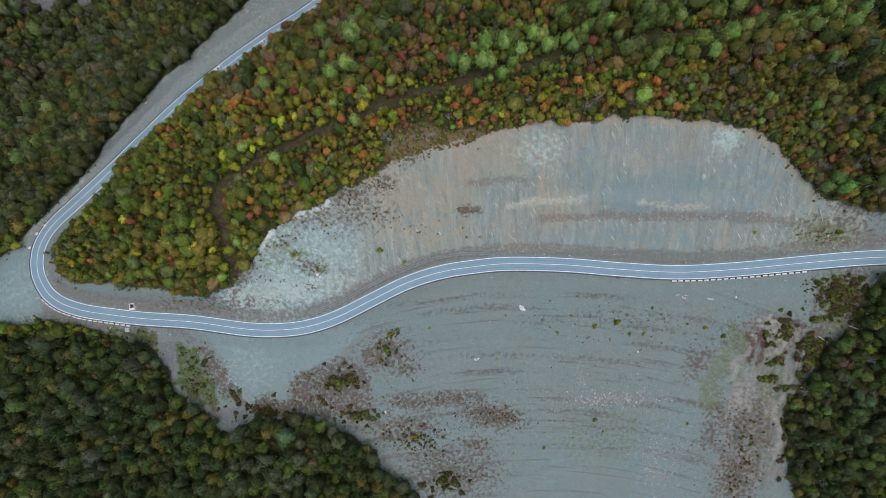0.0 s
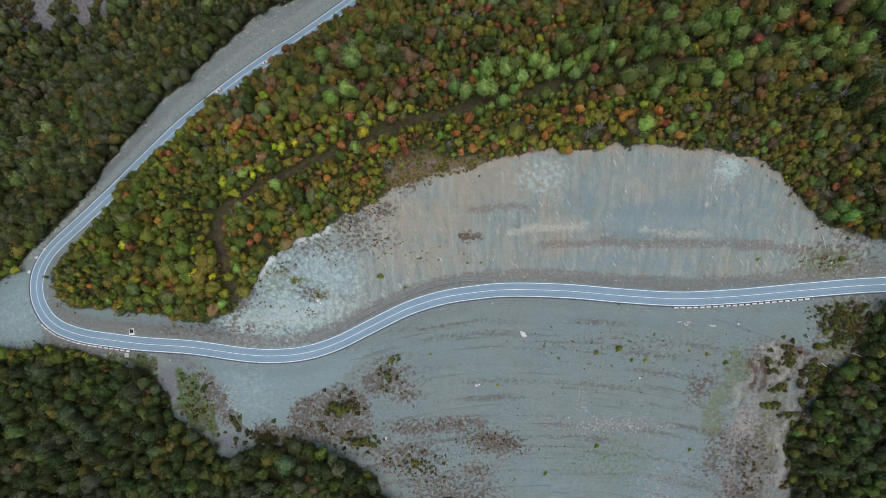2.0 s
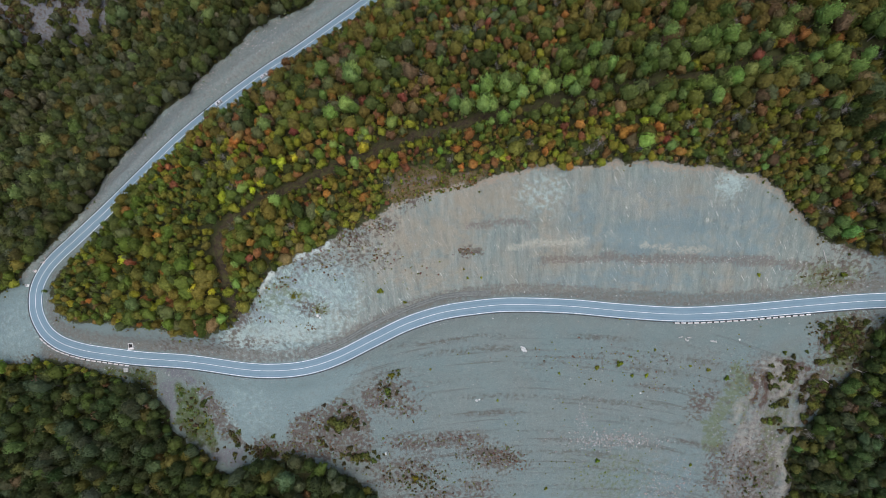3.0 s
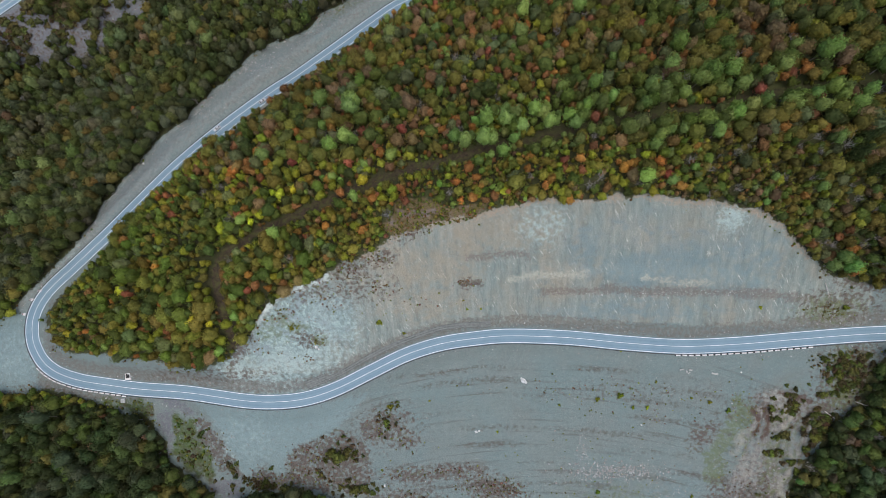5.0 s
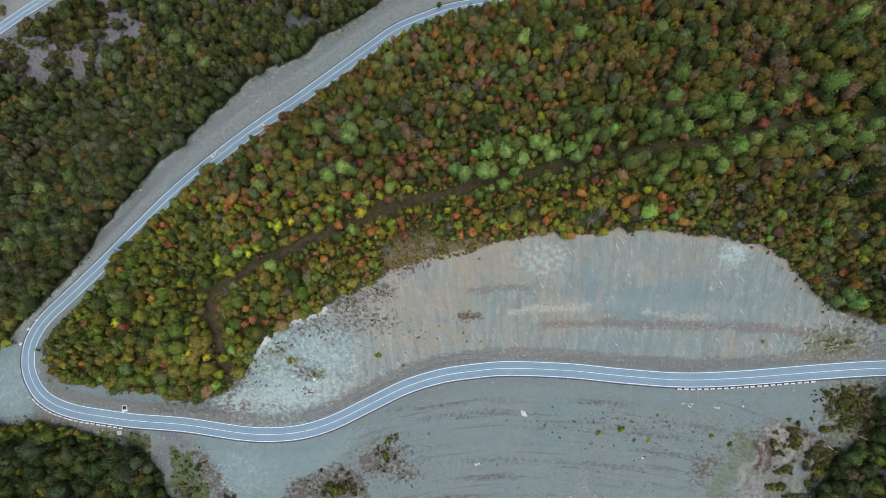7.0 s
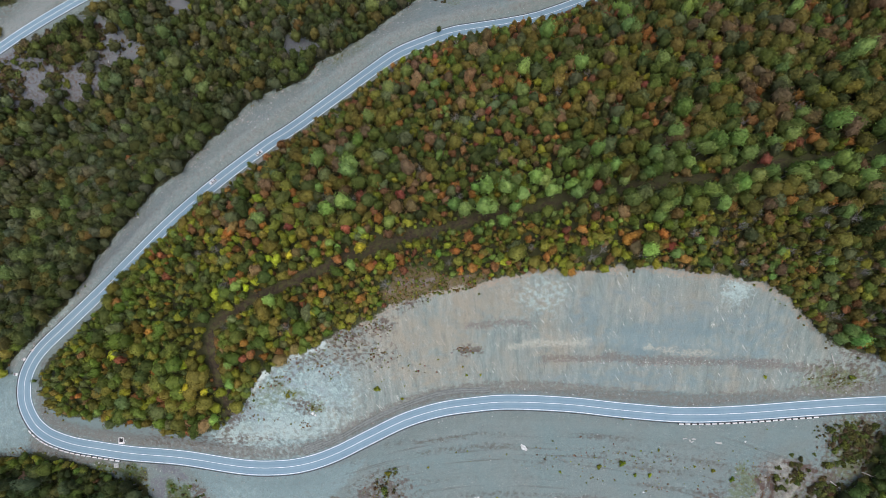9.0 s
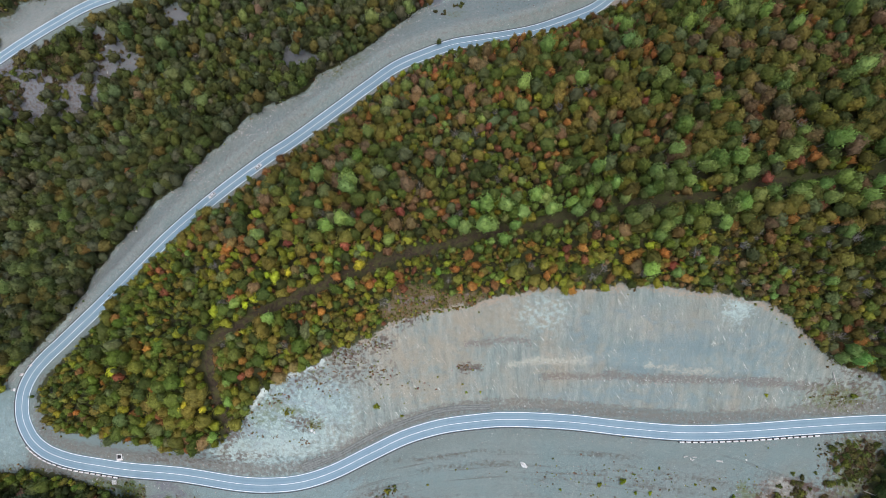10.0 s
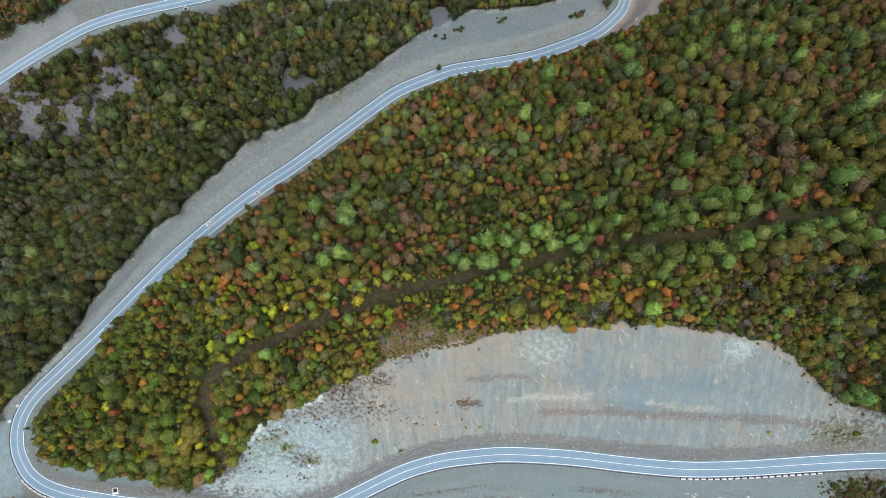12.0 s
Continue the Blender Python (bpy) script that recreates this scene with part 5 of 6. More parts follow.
    for cx, cy, rx, ry, count in [(90, -48, 30, 16, 80), (110, 10, 40, 7, 60), (30, -30, 60, 22, 60), (-10, -44, 24, 8, 50), (-30, 60, 40, 12, 16), (150, -10, 10, 26, 50), (4, -66, 20, 10, 60), (-60, -40, 26, 6, 50)]:
        for _ in range(count):
            px, py = RNG.normal(cx, rx * 0.7), RNG.normal(cy, ry * 0.7)
            if bare_mask(np.array([px]), np.array([py]))[0] and nearest(ROAD, [px], [py])[0][0] > 6:
                items.append((COVER[int(RNG.integers(4))], plant(px, py, RNG.uniform(0.25, 0.8), 0.6), shade((LIME, OLIVE, (0.16, 0.20, 0.03))[int(RNG.integers(3))]), 1))
    # mats of moss and weed on the rock
    for cx, cy, rx, ry, count, colour in [(-80, 53, 5, 3, 22, OLIVE), (-74, 47, 3, 1.6, 20, LIME), (-62, 40, 3, 3, 16, OLIVE), (-63, 37, 2, 2, 8, LIME), (-58, 60, 4, 2, 16, RUST), (-52, 66, 5, 3, 22, RUST), (-70, 62, 3, 2, 12, RUST),
                                          (-66, 30, 3, 2, 10, RUST), (-92, 40, 2, 1.5, 8, RUST), (-82, 33, 3, 1, 8, BROWN), (-42, 70, 6, 2, 20, BROWN), (-30, 66, 5, 2, 14, RUST), (10, 68, 4, 1.2, 12, RUST),
                                          (160, 7, 6, 2, 20, BROWN), (158, -4, 2, 6, 18, RUST), (185, 56, 7, 3, 40, BROWN), (190, 52, 8, 3, 40, OLIVE)]:
        for _ in range(count):
            px, py = RNG.normal(cx, rx * 0.5), RNG.normal(cy, ry * 0.5)
            if nearest(ROAD, [px], [py])[0][0] > 7:
                items.append((TUFT[int(RNG.integers(4))], plant(px, py, RNG.uniform(0.4, 1.1), 0.5), shade(colour) * 0.8, 1))
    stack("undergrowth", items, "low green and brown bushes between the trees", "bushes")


def build_weeds():
    """Dry reddish weeds and small plants scattered over the gravel."""
    items = []
    patches = [(30, -10, 90, 30, 420, 0.42), (60, 18, 70, 7, 160, 0.38), (-20, -20, 40, 22, 260, 0.5), (125, 2, 18, 14, 160, 0.5), (140, -50, 12, 30, 160, 0.6), (-115, -8, 10, 14, 200, 0.6), (-72, -28, 15, 8, 260, 0.8), (-92, -36, 12, 6, 120, 0.8), (-50, -17, 13, 8, 260, 0.9), (-44, -35, 14, 7, 220, 0.9), (-14, -30, 18, 4, 160, 0.7), (24, -36, 14, 6, 260, 0.8), (-20, -44, 22, 9, 200, 0.7), (4, -30, 50, 14, 160, 0.5), (-30, 2, 9, 9, 90, 0.6), (-48, 73, 9, 4, 110, 0.8), (-30, 78, 8, 3, 70, 0.8), (-15, 91, 7, 3, 70, 0.8), (-63, 63, 9, 4, 90, 0.7), (-67, 40, 6, 4, 50, 0.6), (-54, 55, 8, 6, 40, 0.5), (6, -69, 24, 12, 260, 0.8), (-28, -3, 14, 10, 60, 0.55), (161, -42, 14, 36, 260, 0.75), (-126, -16, 12, 18, 110, 0.9),
               (190, 54, 14, 7, 70, 0.7), (-66, 62, 20, 7, 60, 0.6), (-48, 66, 15, 8, 60, 0.5), (110, 5, 55, 12, 60, 0.4), (40, 0, 70, 40, 110, 0.35), (-70, 45, 18, 14, 40, 0.4),
               (90, -50, 36, 22, 70, 0.4), (-20, 62, 34, 14, 50, 0.4), (-245, 260, 34, 22, 240, 1.3), (-84, 258, 14, 14, 40, 1.0), (-110, 200, 26, 16, 60, 0.6), (0, 285, 40, 14, 60, 0.6), (-160, 160, 16, 14, 60, 0.6), (-60, 240, 14, 8, 50, 0.7), (40, 296, 30, 10, 60, 0.8), (-196, 108, 8, 14, 40, 0.5), (-232, 60, 8, 10, 40, 0.5)]
    for cx, cy, rx, ry, count, size in patches:
        for _ in range(int(1.7 * count)):
            px, py = cx + RNG.normal(0, 0.6) * rx, cy + RNG.normal(0, 0.6) * ry
            if not bare_mask(np.array([px]), np.array([py]))[0] or nearest(ROAD, [px], [py])[0][0] < 5.5:
                continue
            colour = ((0.15, 0.09, 0.06), (0.10, 0.07, 0.05), (0.12, 0.085, 0.055), (0.13, 0.13, 0.04), (0.125, 0.055, 0.048), (0.15, 0.065, 0.055))[int(RNG.integers(6))]
            items.append((TUFT[int(RNG.integers(4))], plant(px, py, size * RNG.uniform(0.25, 0.95), 0.45), shade(colour), 1))
    # cushions of dark weed in drifts on the slope and below the crest
    for cx, cy, rx, ry, count in [(6, -27, 14, 3, 40), (31, -36, 9, 4, 46), (37, -39, 6, 4, 26), (16, -52, 9, 4, 26), (13, -67, 10, 5, 30), (-22, -47, 12, 7, 40), (-3, -59, 10, 6, 30), (-19, -11, 8, 4, 30), (-35, -6, 6, 6, 34), (-24, -28, 10, 3, 30),
                                  (-47, 73, 5, 3, 26), (-37, 78, 5, 2, 14), (-28, 77, 6, 2, 16), (-60, 66, 6, 2, 16), (-61, 61, 6, 4, 22), (-53, 55, 4, 3, 14), (-82, 50, 3, 2.5, 14), (-75, 54, 3, 2, 10), (-65, 38, 4, 3, 12), (-90, 34, 4, 1.5, 10), (-70, 31, 3, 2, 8),
                                  (-31, 65, 8, 4, 24), (14, 67, 5, 1.5, 14), (-12, 58, 8, 3, 16), (60, 16, 50, 5, 50), (110, 0, 30, 12, 40), (-68, -18, 9, 5, 50), (-74, -29, 9, 4, 50), (-58, -31, 9, 4, 40), (-94, -31, 8, 4, 40), (150, -46, 10, 18, 70)]:
        for _ in range(count):
            px, py = RNG.normal(cx, rx * 0.6), RNG.normal(cy, ry * 0.6)
            if bare_mask(np.array([px]), np.array([py]))[0] and nearest(ROAD, [px], [py])[0][0] > 6:
                colour = ((0.21, 0.10, 0.08), (0.17, 0.115, 0.085), (0.18, 0.17, 0.06), (0.24, 0.13, 0.10), (0.19, 0.21, 0.055))[int(RNG.integers(5))]
                items.append((COVER[int(RNG.integers(6))], plant(px, py, RNG.uniform(0.35, 1.0), 0.45), shade(colour), 1))
    stack("dry_weeds", items, "dry reddish weeds scattered over the grey gravel", "weeds")


def build_shrubs():
    """The green bushes that stand singly on the open slope."""
    places = [(89, 12, 2.0), (78, 10, 1.5), (96, 6, 1.2), (103, 6, 1.3), (106, 19, 0.9), (142, 5, 1.7), (124, 11, 0.8), (133, 9, 1.3), (81, -39, 1.6), (-15, -47, 2.2), (-32, 48, 1.9), (-20, 43, 1.1),
              (153, 55, 1.2), (174, 54, 0.7), (59, 7, 0.9), (28, -7, 0.9), (-27, 6, 2.0), (-29, -2, 2.6), (-53, -19, 4.2), (-48, -17, 3.6), (-57, -17, 3.0), (-45, -36, 3.2), (-40, -35, 2.6), (-80, -35, 3.0), (-75, -37, 2.6), (-7, 9, 0.8), (12, 55, 0.8), (19, 55, 0.8), (10, 59, 0.7),
              (130, -41, 1.1), (54, -54, 1.2), (88, 34, 0.6), (-1, -71, 3.0), (6, -73, 2.6), (-75, 45, 1.5), (193, 55, 1.8)]
    gully = [(173, 8, 2.6), (170, -7, 3.0), (166, -17, 2.4), (170, -16, 2.2), (175, -21, 2.0), (183, 3, 2.6), (184, -8, 3.2), (187, -3, 2.6), (191, -5, 3.0), (163, -17, 1.8), (173, 4, 2.0), (168, -9, 2.2), (195, 16, 2.6), (186, 13, 2.4), (191, 23, 2.6),
             (181, -14, 2.6), (185, -1, 2.5), (179, -26, 2.2), (200, 28, 2.4)]
    first = None
    for k, (px, py, r) in enumerate(places + gully):
        m = plant(px, py, r, 0.95)
        if first is None or k < 4:
            first = [] if first is None else first
            ob = single("shrub", BUSH[k], BARK)
            ob.matrix_basis = m
            first.append(ob)
        else:
            src = first[k % 4]
            s = src.scale
            ob = copy_thing(src, m @ Matrix.Diagonal((1 / s.x, 1 / s.y, 1 / s.z, 1)))
        for ch in ob.children:
            if ch.name.startswith("crown"):
                ch.color = (*shade((0.15, 0.185, 0.042) if px > 160 and py < 30 else (0.14, 0.155, 0.04) if r > 2.4 else ((0.33, 0.37, 0.03), (0.24, 0.24, 0.03), (0.24, 0.31, 0.03))[k % 3]), 1)
        tagged(ob, "green bush rooted in the eroded gully slope" if px > 160 and py < 30 else "yellow-green bush growing alone on the grey gravel slope", "bush", "bushes on the gravel")


build_trees()
build_undergrowth()
build_weeds()
build_shrubs()


# ---- stones ----
def build_stones():
    """Loose pale stones, past counting."""
    vs, ts, n = [], [], 0
    beds = [(88, -28, 24, 4.5, 800, 0.42), (72, -18, 3, 9, 130, 0.35), (118, -62, 15, 26, 1300, 0.36), (-150, 178, 16, 7, 420, 0.34), (-120, 205, 22, 7, 380, 0.32), (20, 285, 50, 14, 120, 0.4), (60, 0, 90, 45, 420, 0.26),
            (0, -48, 40, 22, 200, 0.28), (-70, 45, 26, 18, 160, 0.3), (60, 76, 90, 24, 160, 0.3), (112, 61.5, 60, 1.6, 260, 0.3), (-225, 262, 22, 16, 130, 0.5), (-190, 128, 14, 12, 120, 0.4), (-110, -14, 20, 12, 60, 0.3), (160, -20, 16, 40, 120, 0.35)]
    px, py, size = [], [], []
    for cx, cy, rx, ry, count, s in beds:
        px.append(cx + RNG.normal(0, 0.55, count) * rx)
        py.append(cy + RNG.normal(0, 0.55, count) * ry)
        size.append(0.6 * s * np.exp(RNG.normal(0, 0.45, count)))
    rim = glide(LEFT_BANK[1:], 0.3)
    rim = rim[RNG.integers(0, len(rim), 1500)]
    _, k = nearest(ROAD, rim[:, 0], rim[:, 1])
    way = unit(ROAD[k, :2] - rim)
    rim = rim + way * RNG.gamma(1.6, 2.4, (len(rim), 1))
    px.append(rim[:, 0])
    py.append(rim[:, 1])
    size.append(0.22 * np.exp(RNG.normal(0, 0.45, len(rim))))
    k = np.arange(0, len(ROAD) - 120, 1)
    for side in (-1, 1):
        t = np.gradient(ROAD[:, :2], axis=0)
        t /= np.linalg.norm(t, axis=1)[:, None]
        off = side * RNG.uniform(4.3, 8.0, len(k))
        px.append(ROAD[k, 0] - t[k, 1] * off)
        py.append(ROAD[k, 1] + t[k, 0] * off)
        size.append(0.2 * np.exp(RNG.normal(0, 0.4, len(k))))
    px, py, size = np.concatenate(px), np.concatenate(py), np.concatenate(size)
    ok = (bare_mask(px, py) & (nearest(ROAD, px, py)[0] > 4.2))
    pz = ground(px, py)
    for x, y, z, s in zip(px[ok], py[ok], pz[ok], size[ok]):
        v = ICO_V * s * RNG.uniform(0.6, 1.2, (12, 1)) * (1.2, 0.9, 0.7) @ np.array(Euler((RNG.uniform(0, 0.5), RNG.uniform(0, 0.5), RNG.uniform(0, 6.28))).to_matrix()).T
        vs.append(v + (x, y, z + 0.2 * s))
        ts.append(ICO_T + n)
        n += 12
    tagged(new("loose_stones", triangles("loose_stones", np.vstack(vs), np.vstack(ts), [STONE])), "pale loose stones strewn over grey gravel", "stones", kind="stuff")


build_stones()


PALE_STONE = worn_material("pale_stone", (0.72, 0.72, 0.70), (0.42, 0.42, 0.40), 0.9, 1.2)


def boulder(px, py, r, seed):
    bm = bmesh.new()
    bmesh.ops.create_icosphere(bm, subdivisions=3, radius=r)
    for v in bm.verts:
        q = v.co / r * 1.6 + Vector((seed, 0, 0))
        v.co *= 1 + 0.35 * noise.noise(q) + 0.12 * noise.noise(q * 3)
        v.co.z *= 0.65
    me = bpy.data.meshes.new("boulder")
    bm.to_mesh(me)
    bm.free()
    me.materials.append(PALE_STONE)
    ob = new("boulder", me)
    ob.matrix_basis = pose(px, py, ground_at(px, py) + 0.15 * r, 0, 0, seed * 40)
    tagged(ob, "pale grey boulder lying on the gravel slope", "boulder", "boulders on the slope")


for k, (px, py, r) in enumerate([(40.6, 19.2, 1.2), (41.9, 18.4, 0.7), (39.6, 20.4, 0.6), (17, -7, 0.7), (18.4, -6.6, 0.5), (-64, 36, 0.8), (-62.8, 35, 0.6), (-30, -34, 0.6), (146, 24, 0.5), (101, -3, 0.5)]):
    boulder(px, py, r, k + 1)


# ---- barrier blocks along the outer edge ----
def road_frame(px, py):
    """The road's nearest sample to a place: index, heading in degrees."""
    k = int(nearest(ROAD, [px], [py])[1][0])
    t = ROAD[min(k + 1, len(ROAD) - 1)] - ROAD[max(k - 1, 0)]
    return k, math.degrees(math.atan2(t[1], t[0]))


def barrier_block():
    """A parapet block, 2.3 m long, with sloping sides and a black base."""
    top = new("barrier_block")
    bm = bmesh.new()
    box(bm, (2.3, 0.56, 0.62), pose(0, 0, 0.41), 0.05)
    for v in bm.verts:
        if v.co.z < 0.3:
            v.co.y *= 1.25
    part("body", bm, WHITEWASH, top)
    part("base", box(bmesh.new(), (2.2, 0.5, 0.2), pose(0, 0, 0.0), 0.02), BLACK_PAINT_AND_SHADE, top, "black-painted base")
    for s in (-1, 1):
        part("end_band", box(bmesh.new(), (0.5, 0.6, 0.5), pose(s * 1.32, 0, 0.26), 0.04), BLACK_PAINT_AND_SHADE, top, "black-painted end")
    return top


def build_barriers():
    first = None
    for name, line in (("east", glide([(114, 32.4, 0), (125, 32.1, 0), (144, 33.0, 0), (160, 34.3, 0), (178, 36, 0)], 0.25)),
                       ("hairpin", glide([(-217.6, 24.6, 0), (-215, 22, 0), (-212, 19.7, 0), (-206, 16.6, 0), (-191, 13.2, 0), (-175, 11.2, 0), (-166, 10.4, 0)], 0.25))):
        run = np.concatenate(([0], np.cumsum(np.linalg.norm(np.diff(line[:, :2], axis=0), axis=1))))
        for s in np.arange(1.5, run[-1], 3.12):
            px, py = np.interp(s, run, line[:, 0]), np.interp(s, run, line[:, 1])
            k, turn = road_frame(px, py)
            off = np.array((px, py)) - ROAD[k, :2]
            off = off / np.linalg.norm(off) * 4.45 + ROAD[k, :2]
            if first is None:
                first = barrier_block()
                ob = first
                ob.matrix_basis = pose(*off, ROAD[k, 2] - 0.1, 0, 0, turn)
            else:
                ob = copy_thing(first, pose(*off, ROAD[k, 2] - 0.1, 0, 0, turn + RNG.normal(0, 1)))
            tagged(ob, "white-painted concrete barrier block with black ends beside the road", "barrier", "barrier blocks on the " + ("straight" if name == "east" else "hairpin bend"))


build_barriers()


# ---- drainage ----
def culvert(px, py, turn, size=2.6):
    """An open concrete inlet well: four walls round a dark shaft, with a grate lip."""
    top = new("culvert_inlet")
    z = ground_at(px, py)
    for k in range(4):
        m = pose(0, 0, 0, 0, 0, 90 * k) @ pose(0, size / 2 - 0.14, 0.35)
        part("wall", box(bmesh.new(), (size - 0.28 if k % 2 else size, 0.28, 1.0), m, 0.03), WHITEWASH, top)
    # a black block above ground level stands in for the shaft's inner shade
    part("shaft", box(bmesh.new(), (size - 0.5, size - 0.5, 0.3), pose(0, 0, 0.12)), BLACK_PAINT_AND_SHADE, top, "black block painted as the shade inside the shaft")
    part("apron", box(bmesh.new(), (size * 1.2, 0.7, 0.3), pose(0, -size / 2 - 0.4, 0.1), 0.03), WHITEWASH, top)
    top.matrix_basis = pose(px, py, z, 0, 0, turn)
    tagged(top, "open concrete culvert inlet with a dark shaft beside the road", "culvert", "culvert inlets")


culvert(-165.0, 21.0, 5)
culvert(-174.2, 322.6 - 4.0, -14)


def slab(name, px, py, size, turn, tip, label, category):
    ob = tagged(new(name), label, category, "concrete pieces by the road")
    part("panel", box(bmesh.new(), size, pose(0, 0, size[2] / 2), 0.04), CONCRETE, ob)
    ob.matrix_basis = pose(px, py, ground_at(px, py) - 0.05, tip, 0, turn)


slab("concrete_slab", -166.6, 8.4, (2.4, 2.2, 0.8), 4, 6, "pale concrete outlet slab below the road edge", "slab")
for px, py, size, turn in [(117.5, 25.2, (2.2, 0.6, 0.4), 12), (120, 24.2, (0.7, 1.6, 0.4), 20), (121.6, 25.0, (2.0, 0.6, 0.4), -6), (121.2, 23.6, (1.4, 0.5, 0.4), 35), (133.6, 23.2, (3.2, 0.8, 0.4), -10)]:
    slab("concrete_beam", px, py, size, turn, 3, "broken pale concrete beam lying on the gravel", "beam")


def fallen_tree(ax, ay, bx, by):
    """A bleached trunk lying on the slope, with broken branches."""
    top = new("fallen_tree")
    a, b = Vector((ax, ay, ground_at(ax, ay) + 0.5)), Vector((bx, by, ground_at(bx, by) + 1.6))
    part("trunk", tube(bmesh.new(), a, b, 0.24, 0.09, 7), DEAD_WOOD, top)
    side = (b - a).cross(Vector((0, 0, 1))).normalized()
    for k in range(5):
        c = a.lerp(b, 0.35 + 0.13 * k)
        part("branch", tube(bmesh.new(), c, c + side * (1.8 - 0.2 * k) * (-1) ** k + (b - a) * 0.16 + Vector((0, 0, 0.5)), 0.09, 0.03, 5), DEAD_WOOD, top)
    tagged(top, "bleached grey fallen tree at the edge of the dark wood", "fallen tree", "fallen trees by the gully")


DEAD_WOOD = worn_material("dead_wood", (0.55, 0.52, 0.48), (0.33, 0.30, 0.28), 0.9, 1.5)
for ends in [(188, 5, 196, -1), (206, 18, 212, 13), (201, 10, 211, 6), (183, -21, 189, -20), (181, 66, 184, 60)]:
    fallen_tree(*ends)


def build_ditch():
    """The lined ditch at the foot of the cut: a floor with five kerbs."""
    line = glide([(-70, 16.5, -25), (-53, 23.8, -23), (-33, 34.8, -21), (-9, 44.4, -20), (6, 47.8, -18), (24, 48.4, -17)], 1.5)
    line[:, 2] = ground(line[:, 0], line[:, 1], False) + 0.12
    top = tagged(new("drainage_ditch"), "grey concrete-lined drainage ditch along the foot of the cut", "ditch")
    v, f = ribbon(line, 2.2, -2.2, 0.02)
    floor = new("lining", mesh_of("lining", v, f, [CONCRETE_GREY]))
    floor.parent = top
    for off in (-2.3, -1.25, -0.15, 0.95, 2.0):
        a, fa = ribbon(line, off + 0.3, off, 0.25)
        n = len(a)
        low = a - (0, 0, 0.6)
        f = np.vstack((fa, [(k, k + 2, k + 2 + n, k + n) for k in range(0, n - 2, 2)], [(k + 1, k + 1 + n, k + 3 + n, k + 3) for k in range(0, n - 2, 2)]))
        kerb = new("kerb", mesh_of("kerb", np.vstack((a, low)), f, [DARK_KERB]))
        kerb.parent = top


CONCRETE_GREY = worn_material("stained_concrete", (0.245, 0.265, 0.25), (0.16, 0.17, 0.16), 0.9, 1.0)
DARK_KERB = worn_material("dark_kerb", (0.19, 0.20, 0.195), (0.10, 0.105, 0.10), 0.9, 0.4)
build_ditch()


# ---- signs ----
def road_sign(px, py, face, high=2.4, width=1.3):
    top = new("road_sign")
    part("post", tube(bmesh.new(), (0, 0, -0.4), (0, 0, high), 0.05, 0.05, 8), STEEL, top)
    panel = part("panel", box(bmesh.new(), (width, 0.05, 0.75), pose(0, -0.07, high - 0.35), 0.02), SIGN_WHITE, top, "white sign panel")
    for k in (-1, 0, 1):
        bm = bmesh.new()
        for s in (-1, 1):
            box(bm, (0.12, 0.012, 0.42), pose(k * width / 3.4, -0.105, high - 0.35 + s * 0.15, 0, s * 32, 0))
        mark = part("mark", bm, SIGN_RED, panel, "red chevron mark")
    part("footing", box(bmesh.new(), (1.5, 1.2, 0.5), pose(0, 0, 0.1), 0.05), WHITEWASH, top, "whitewashed concrete footing")
    top.matrix_basis = pose(px, py, ground_at(px, py), 0, 0, face)
    tagged(top, "white chevron sign on a steel post beside the bend", "road sign", "signs at the bends")


for px, py, face in [(-221.8, 66.4, 40), (-225.5, 61.6, 60), (-228.4, 53.6, 80), (88.5, 273.4 + 8.5, 200), (117.5, 292, 230)]:
    road_sign(px, py, face)


# ---- cars ----
def loft(bm, rings):
    """Joins rings of points along a body, and closes both ends."""
    made = [[bm.verts.new(p) for p in r] for r in rings]
    n = len(made[0])
    for a, b in zip(made, made[1:]):
        for k in range(n):
            bm.faces.new((a[k], a[(k + 1) % n], b[(k + 1) % n], b[k]))
    bm.faces.new(made[0][::-1])
    bm.faces.new(made[-1])
    bmesh.ops.recalc_face_normals(bm, faces=bm.faces)
    return bm


def section(x, half, low, high, shoulder):
    return [(x, -half * 0.94, low), (x, half * 0.94, low), (x, half, low + 0.25), (x, half, high - shoulder), (x, half * 0.84, high), (x, -half * 0.84, high), (x, -half, high - shoulder), (x, -half, low + 0.25)]


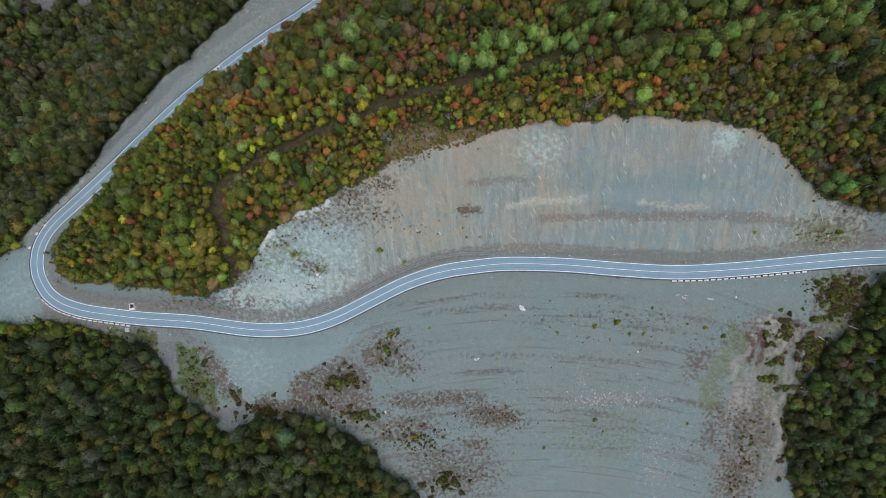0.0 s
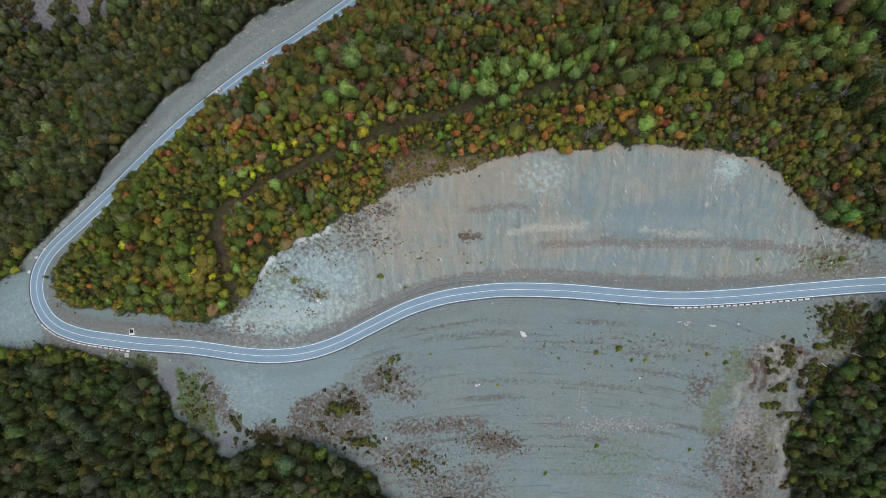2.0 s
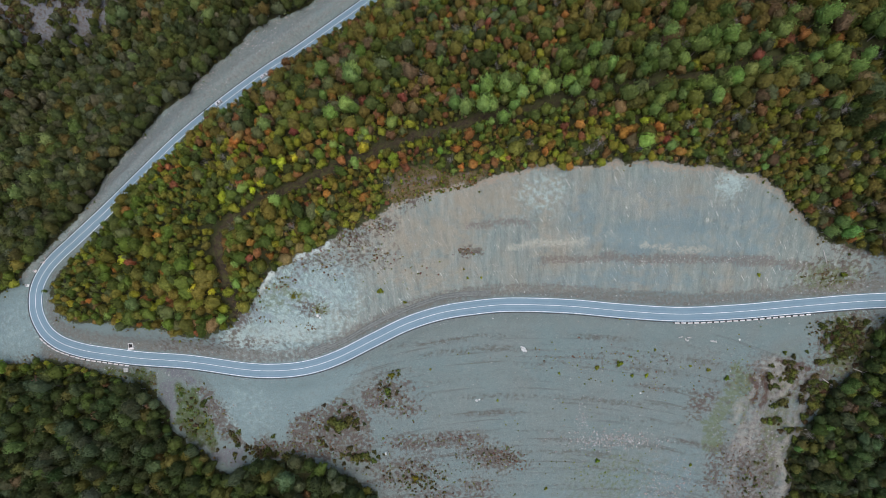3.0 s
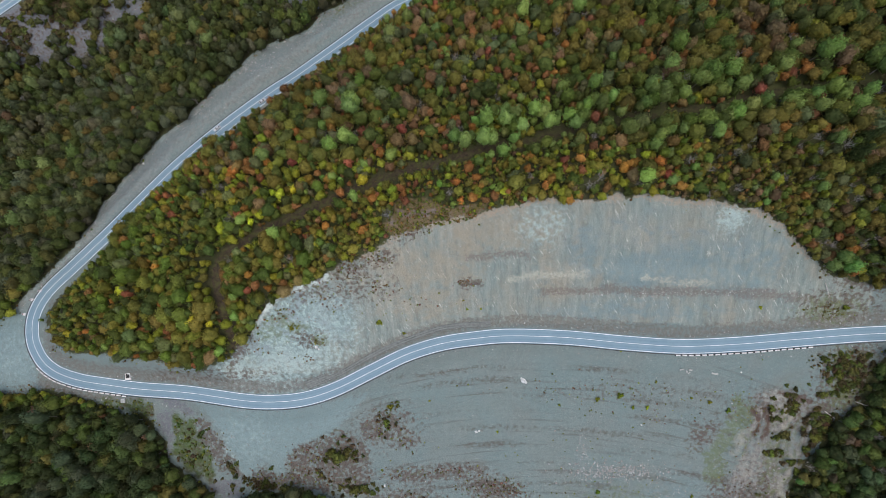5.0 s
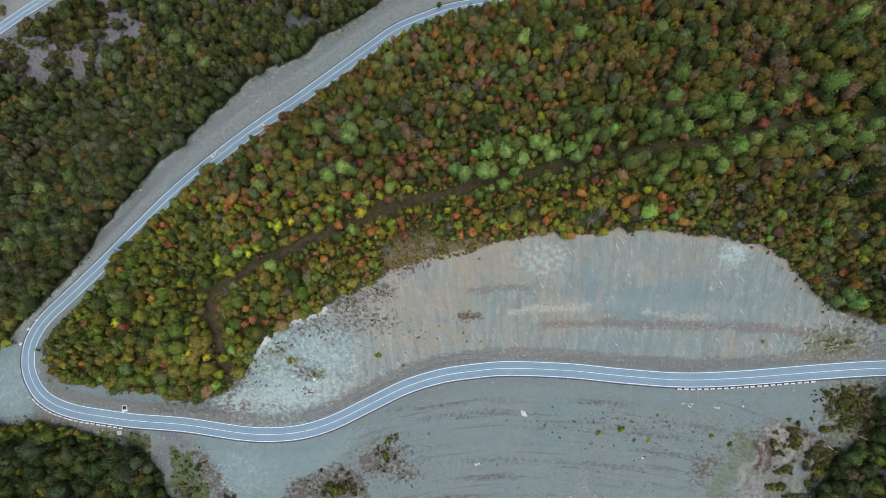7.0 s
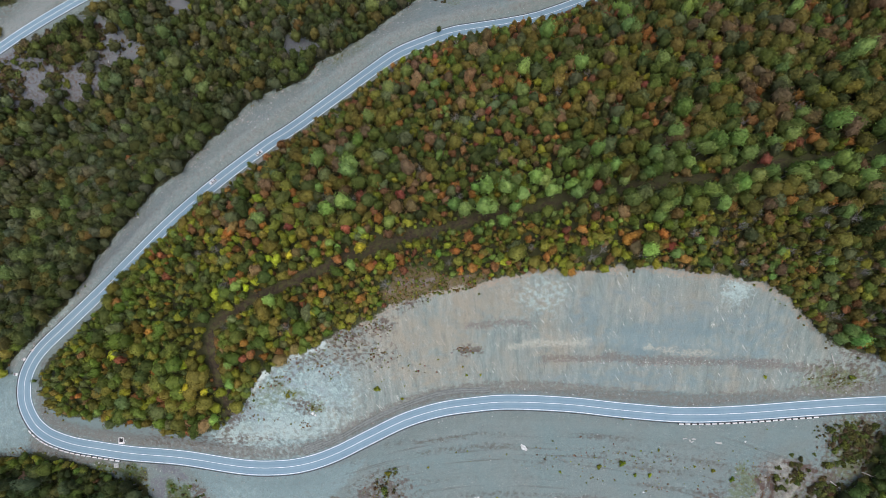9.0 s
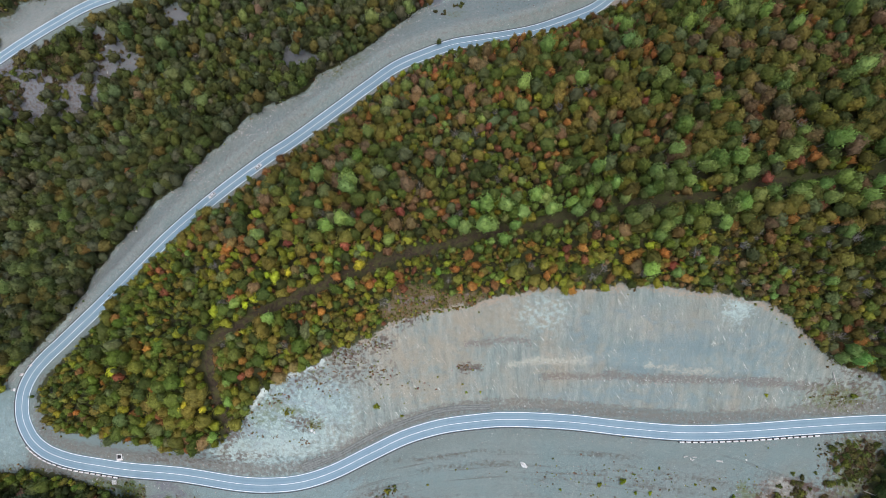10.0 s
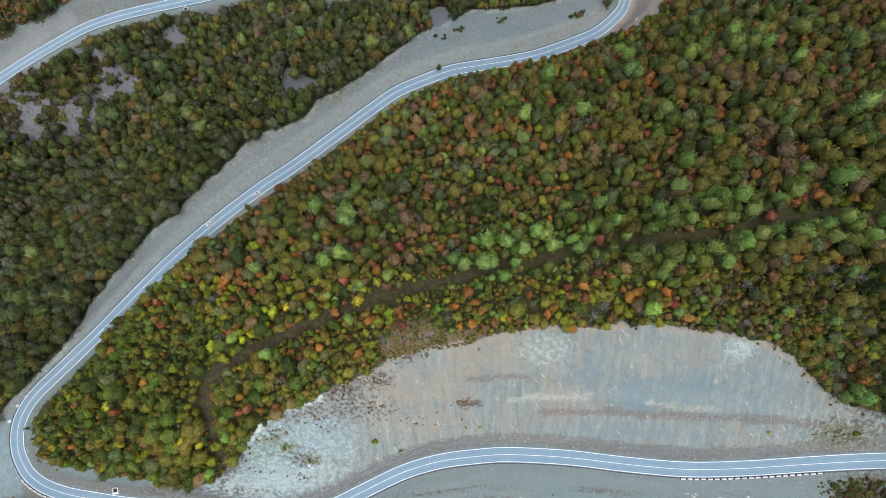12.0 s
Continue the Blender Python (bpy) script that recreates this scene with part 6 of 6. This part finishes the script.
def car(px, py, ahead, label):
    """A small saloon, 4.4 m long."""
    top = new("car")
    part("body", loft(bmesh.new(), [section(-2.2, 0.78, 0.35, 0.80, 0.08), section(-2.05, 0.84, 0.26, 0.92, 0.08), section(-1.0, 0.87, 0.22, 0.96, 0.08), section(0.9, 0.87, 0.22, 0.95, 0.08),
                                    section(1.9, 0.83, 0.24, 0.82, 0.10), section(2.2, 0.70, 0.34, 0.66, 0.08)]), CAR_PAINT, top)
    part("windows", loft(bmesh.new(), [section(-1.75, 0.70, 0.90, 0.96, 0.02), section(-1.15, 0.72, 0.90, 1.38, 0.12), section(0.25, 0.72, 0.90, 1.40, 0.12), section(1.0, 0.72, 0.90, 0.97, 0.02)]), CAR_GLASS, top, "dark tinted windows")
    part("roof", box(bmesh.new(), (1.35, 1.22, 0.06), pose(-0.45, 0, 1.41), 0.025), CAR_PAINT, top)
    for sx in (-1.35, 1.35):
        for sy in (-0.8, 0.8):
            wheel = part("wheel", tube(bmesh.new(), (sx, sy - 0.1, 0.32), (sx, sy + 0.1, 0.32), 0.32, 0.32, 16), RUBBER, top)
            part("rim", tube(bmesh.new(), (sx, sy - 0.11, 0.32), (sx, sy + 0.11, 0.32), 0.2, 0.2, 10), STEEL, wheel)
    for sy in (-0.58, 0.58):
        part("headlight", box(bmesh.new(), (0.16, 0.34, 0.14), pose(2.12, sy, 0.62), 0.03), LAMP_CLEAR, top)
        part("tail_light", box(bmesh.new(), (0.10, 0.30, 0.16), pose(-2.18, sy, 0.74), 0.03), LAMP_RED, top)
        part("mirror", box(bmesh.new(), (0.12, 0.2, 0.12), pose(0.75, sy * 1.66, 1.0), 0.03), CAR_PAINT, top)
    k, turn = road_frame(px, py)
    t = ROAD[k + 1] - ROAD[k - 1]
    t = t / np.linalg.norm(t)
    side = 1.6 * (-1 if ahead else 1)
    at = ROAD[k] + np.array((-t[1], t[0], 0)) * side
    slope = math.degrees(math.asin(t[2]))
    top.matrix_basis = pose(*at[:2], at[2] + 0.06, 0, 0, turn + (0 if ahead else 180)) @ pose(0, 0, 0, 0, -slope if ahead else slope, 0)
    tagged(top, label, "car", "cars on the road")


car(-108, 182, True, "white saloon car driving on the asphalt road")
car(-134, 163, False, "white car with dark windows on the mountain road")
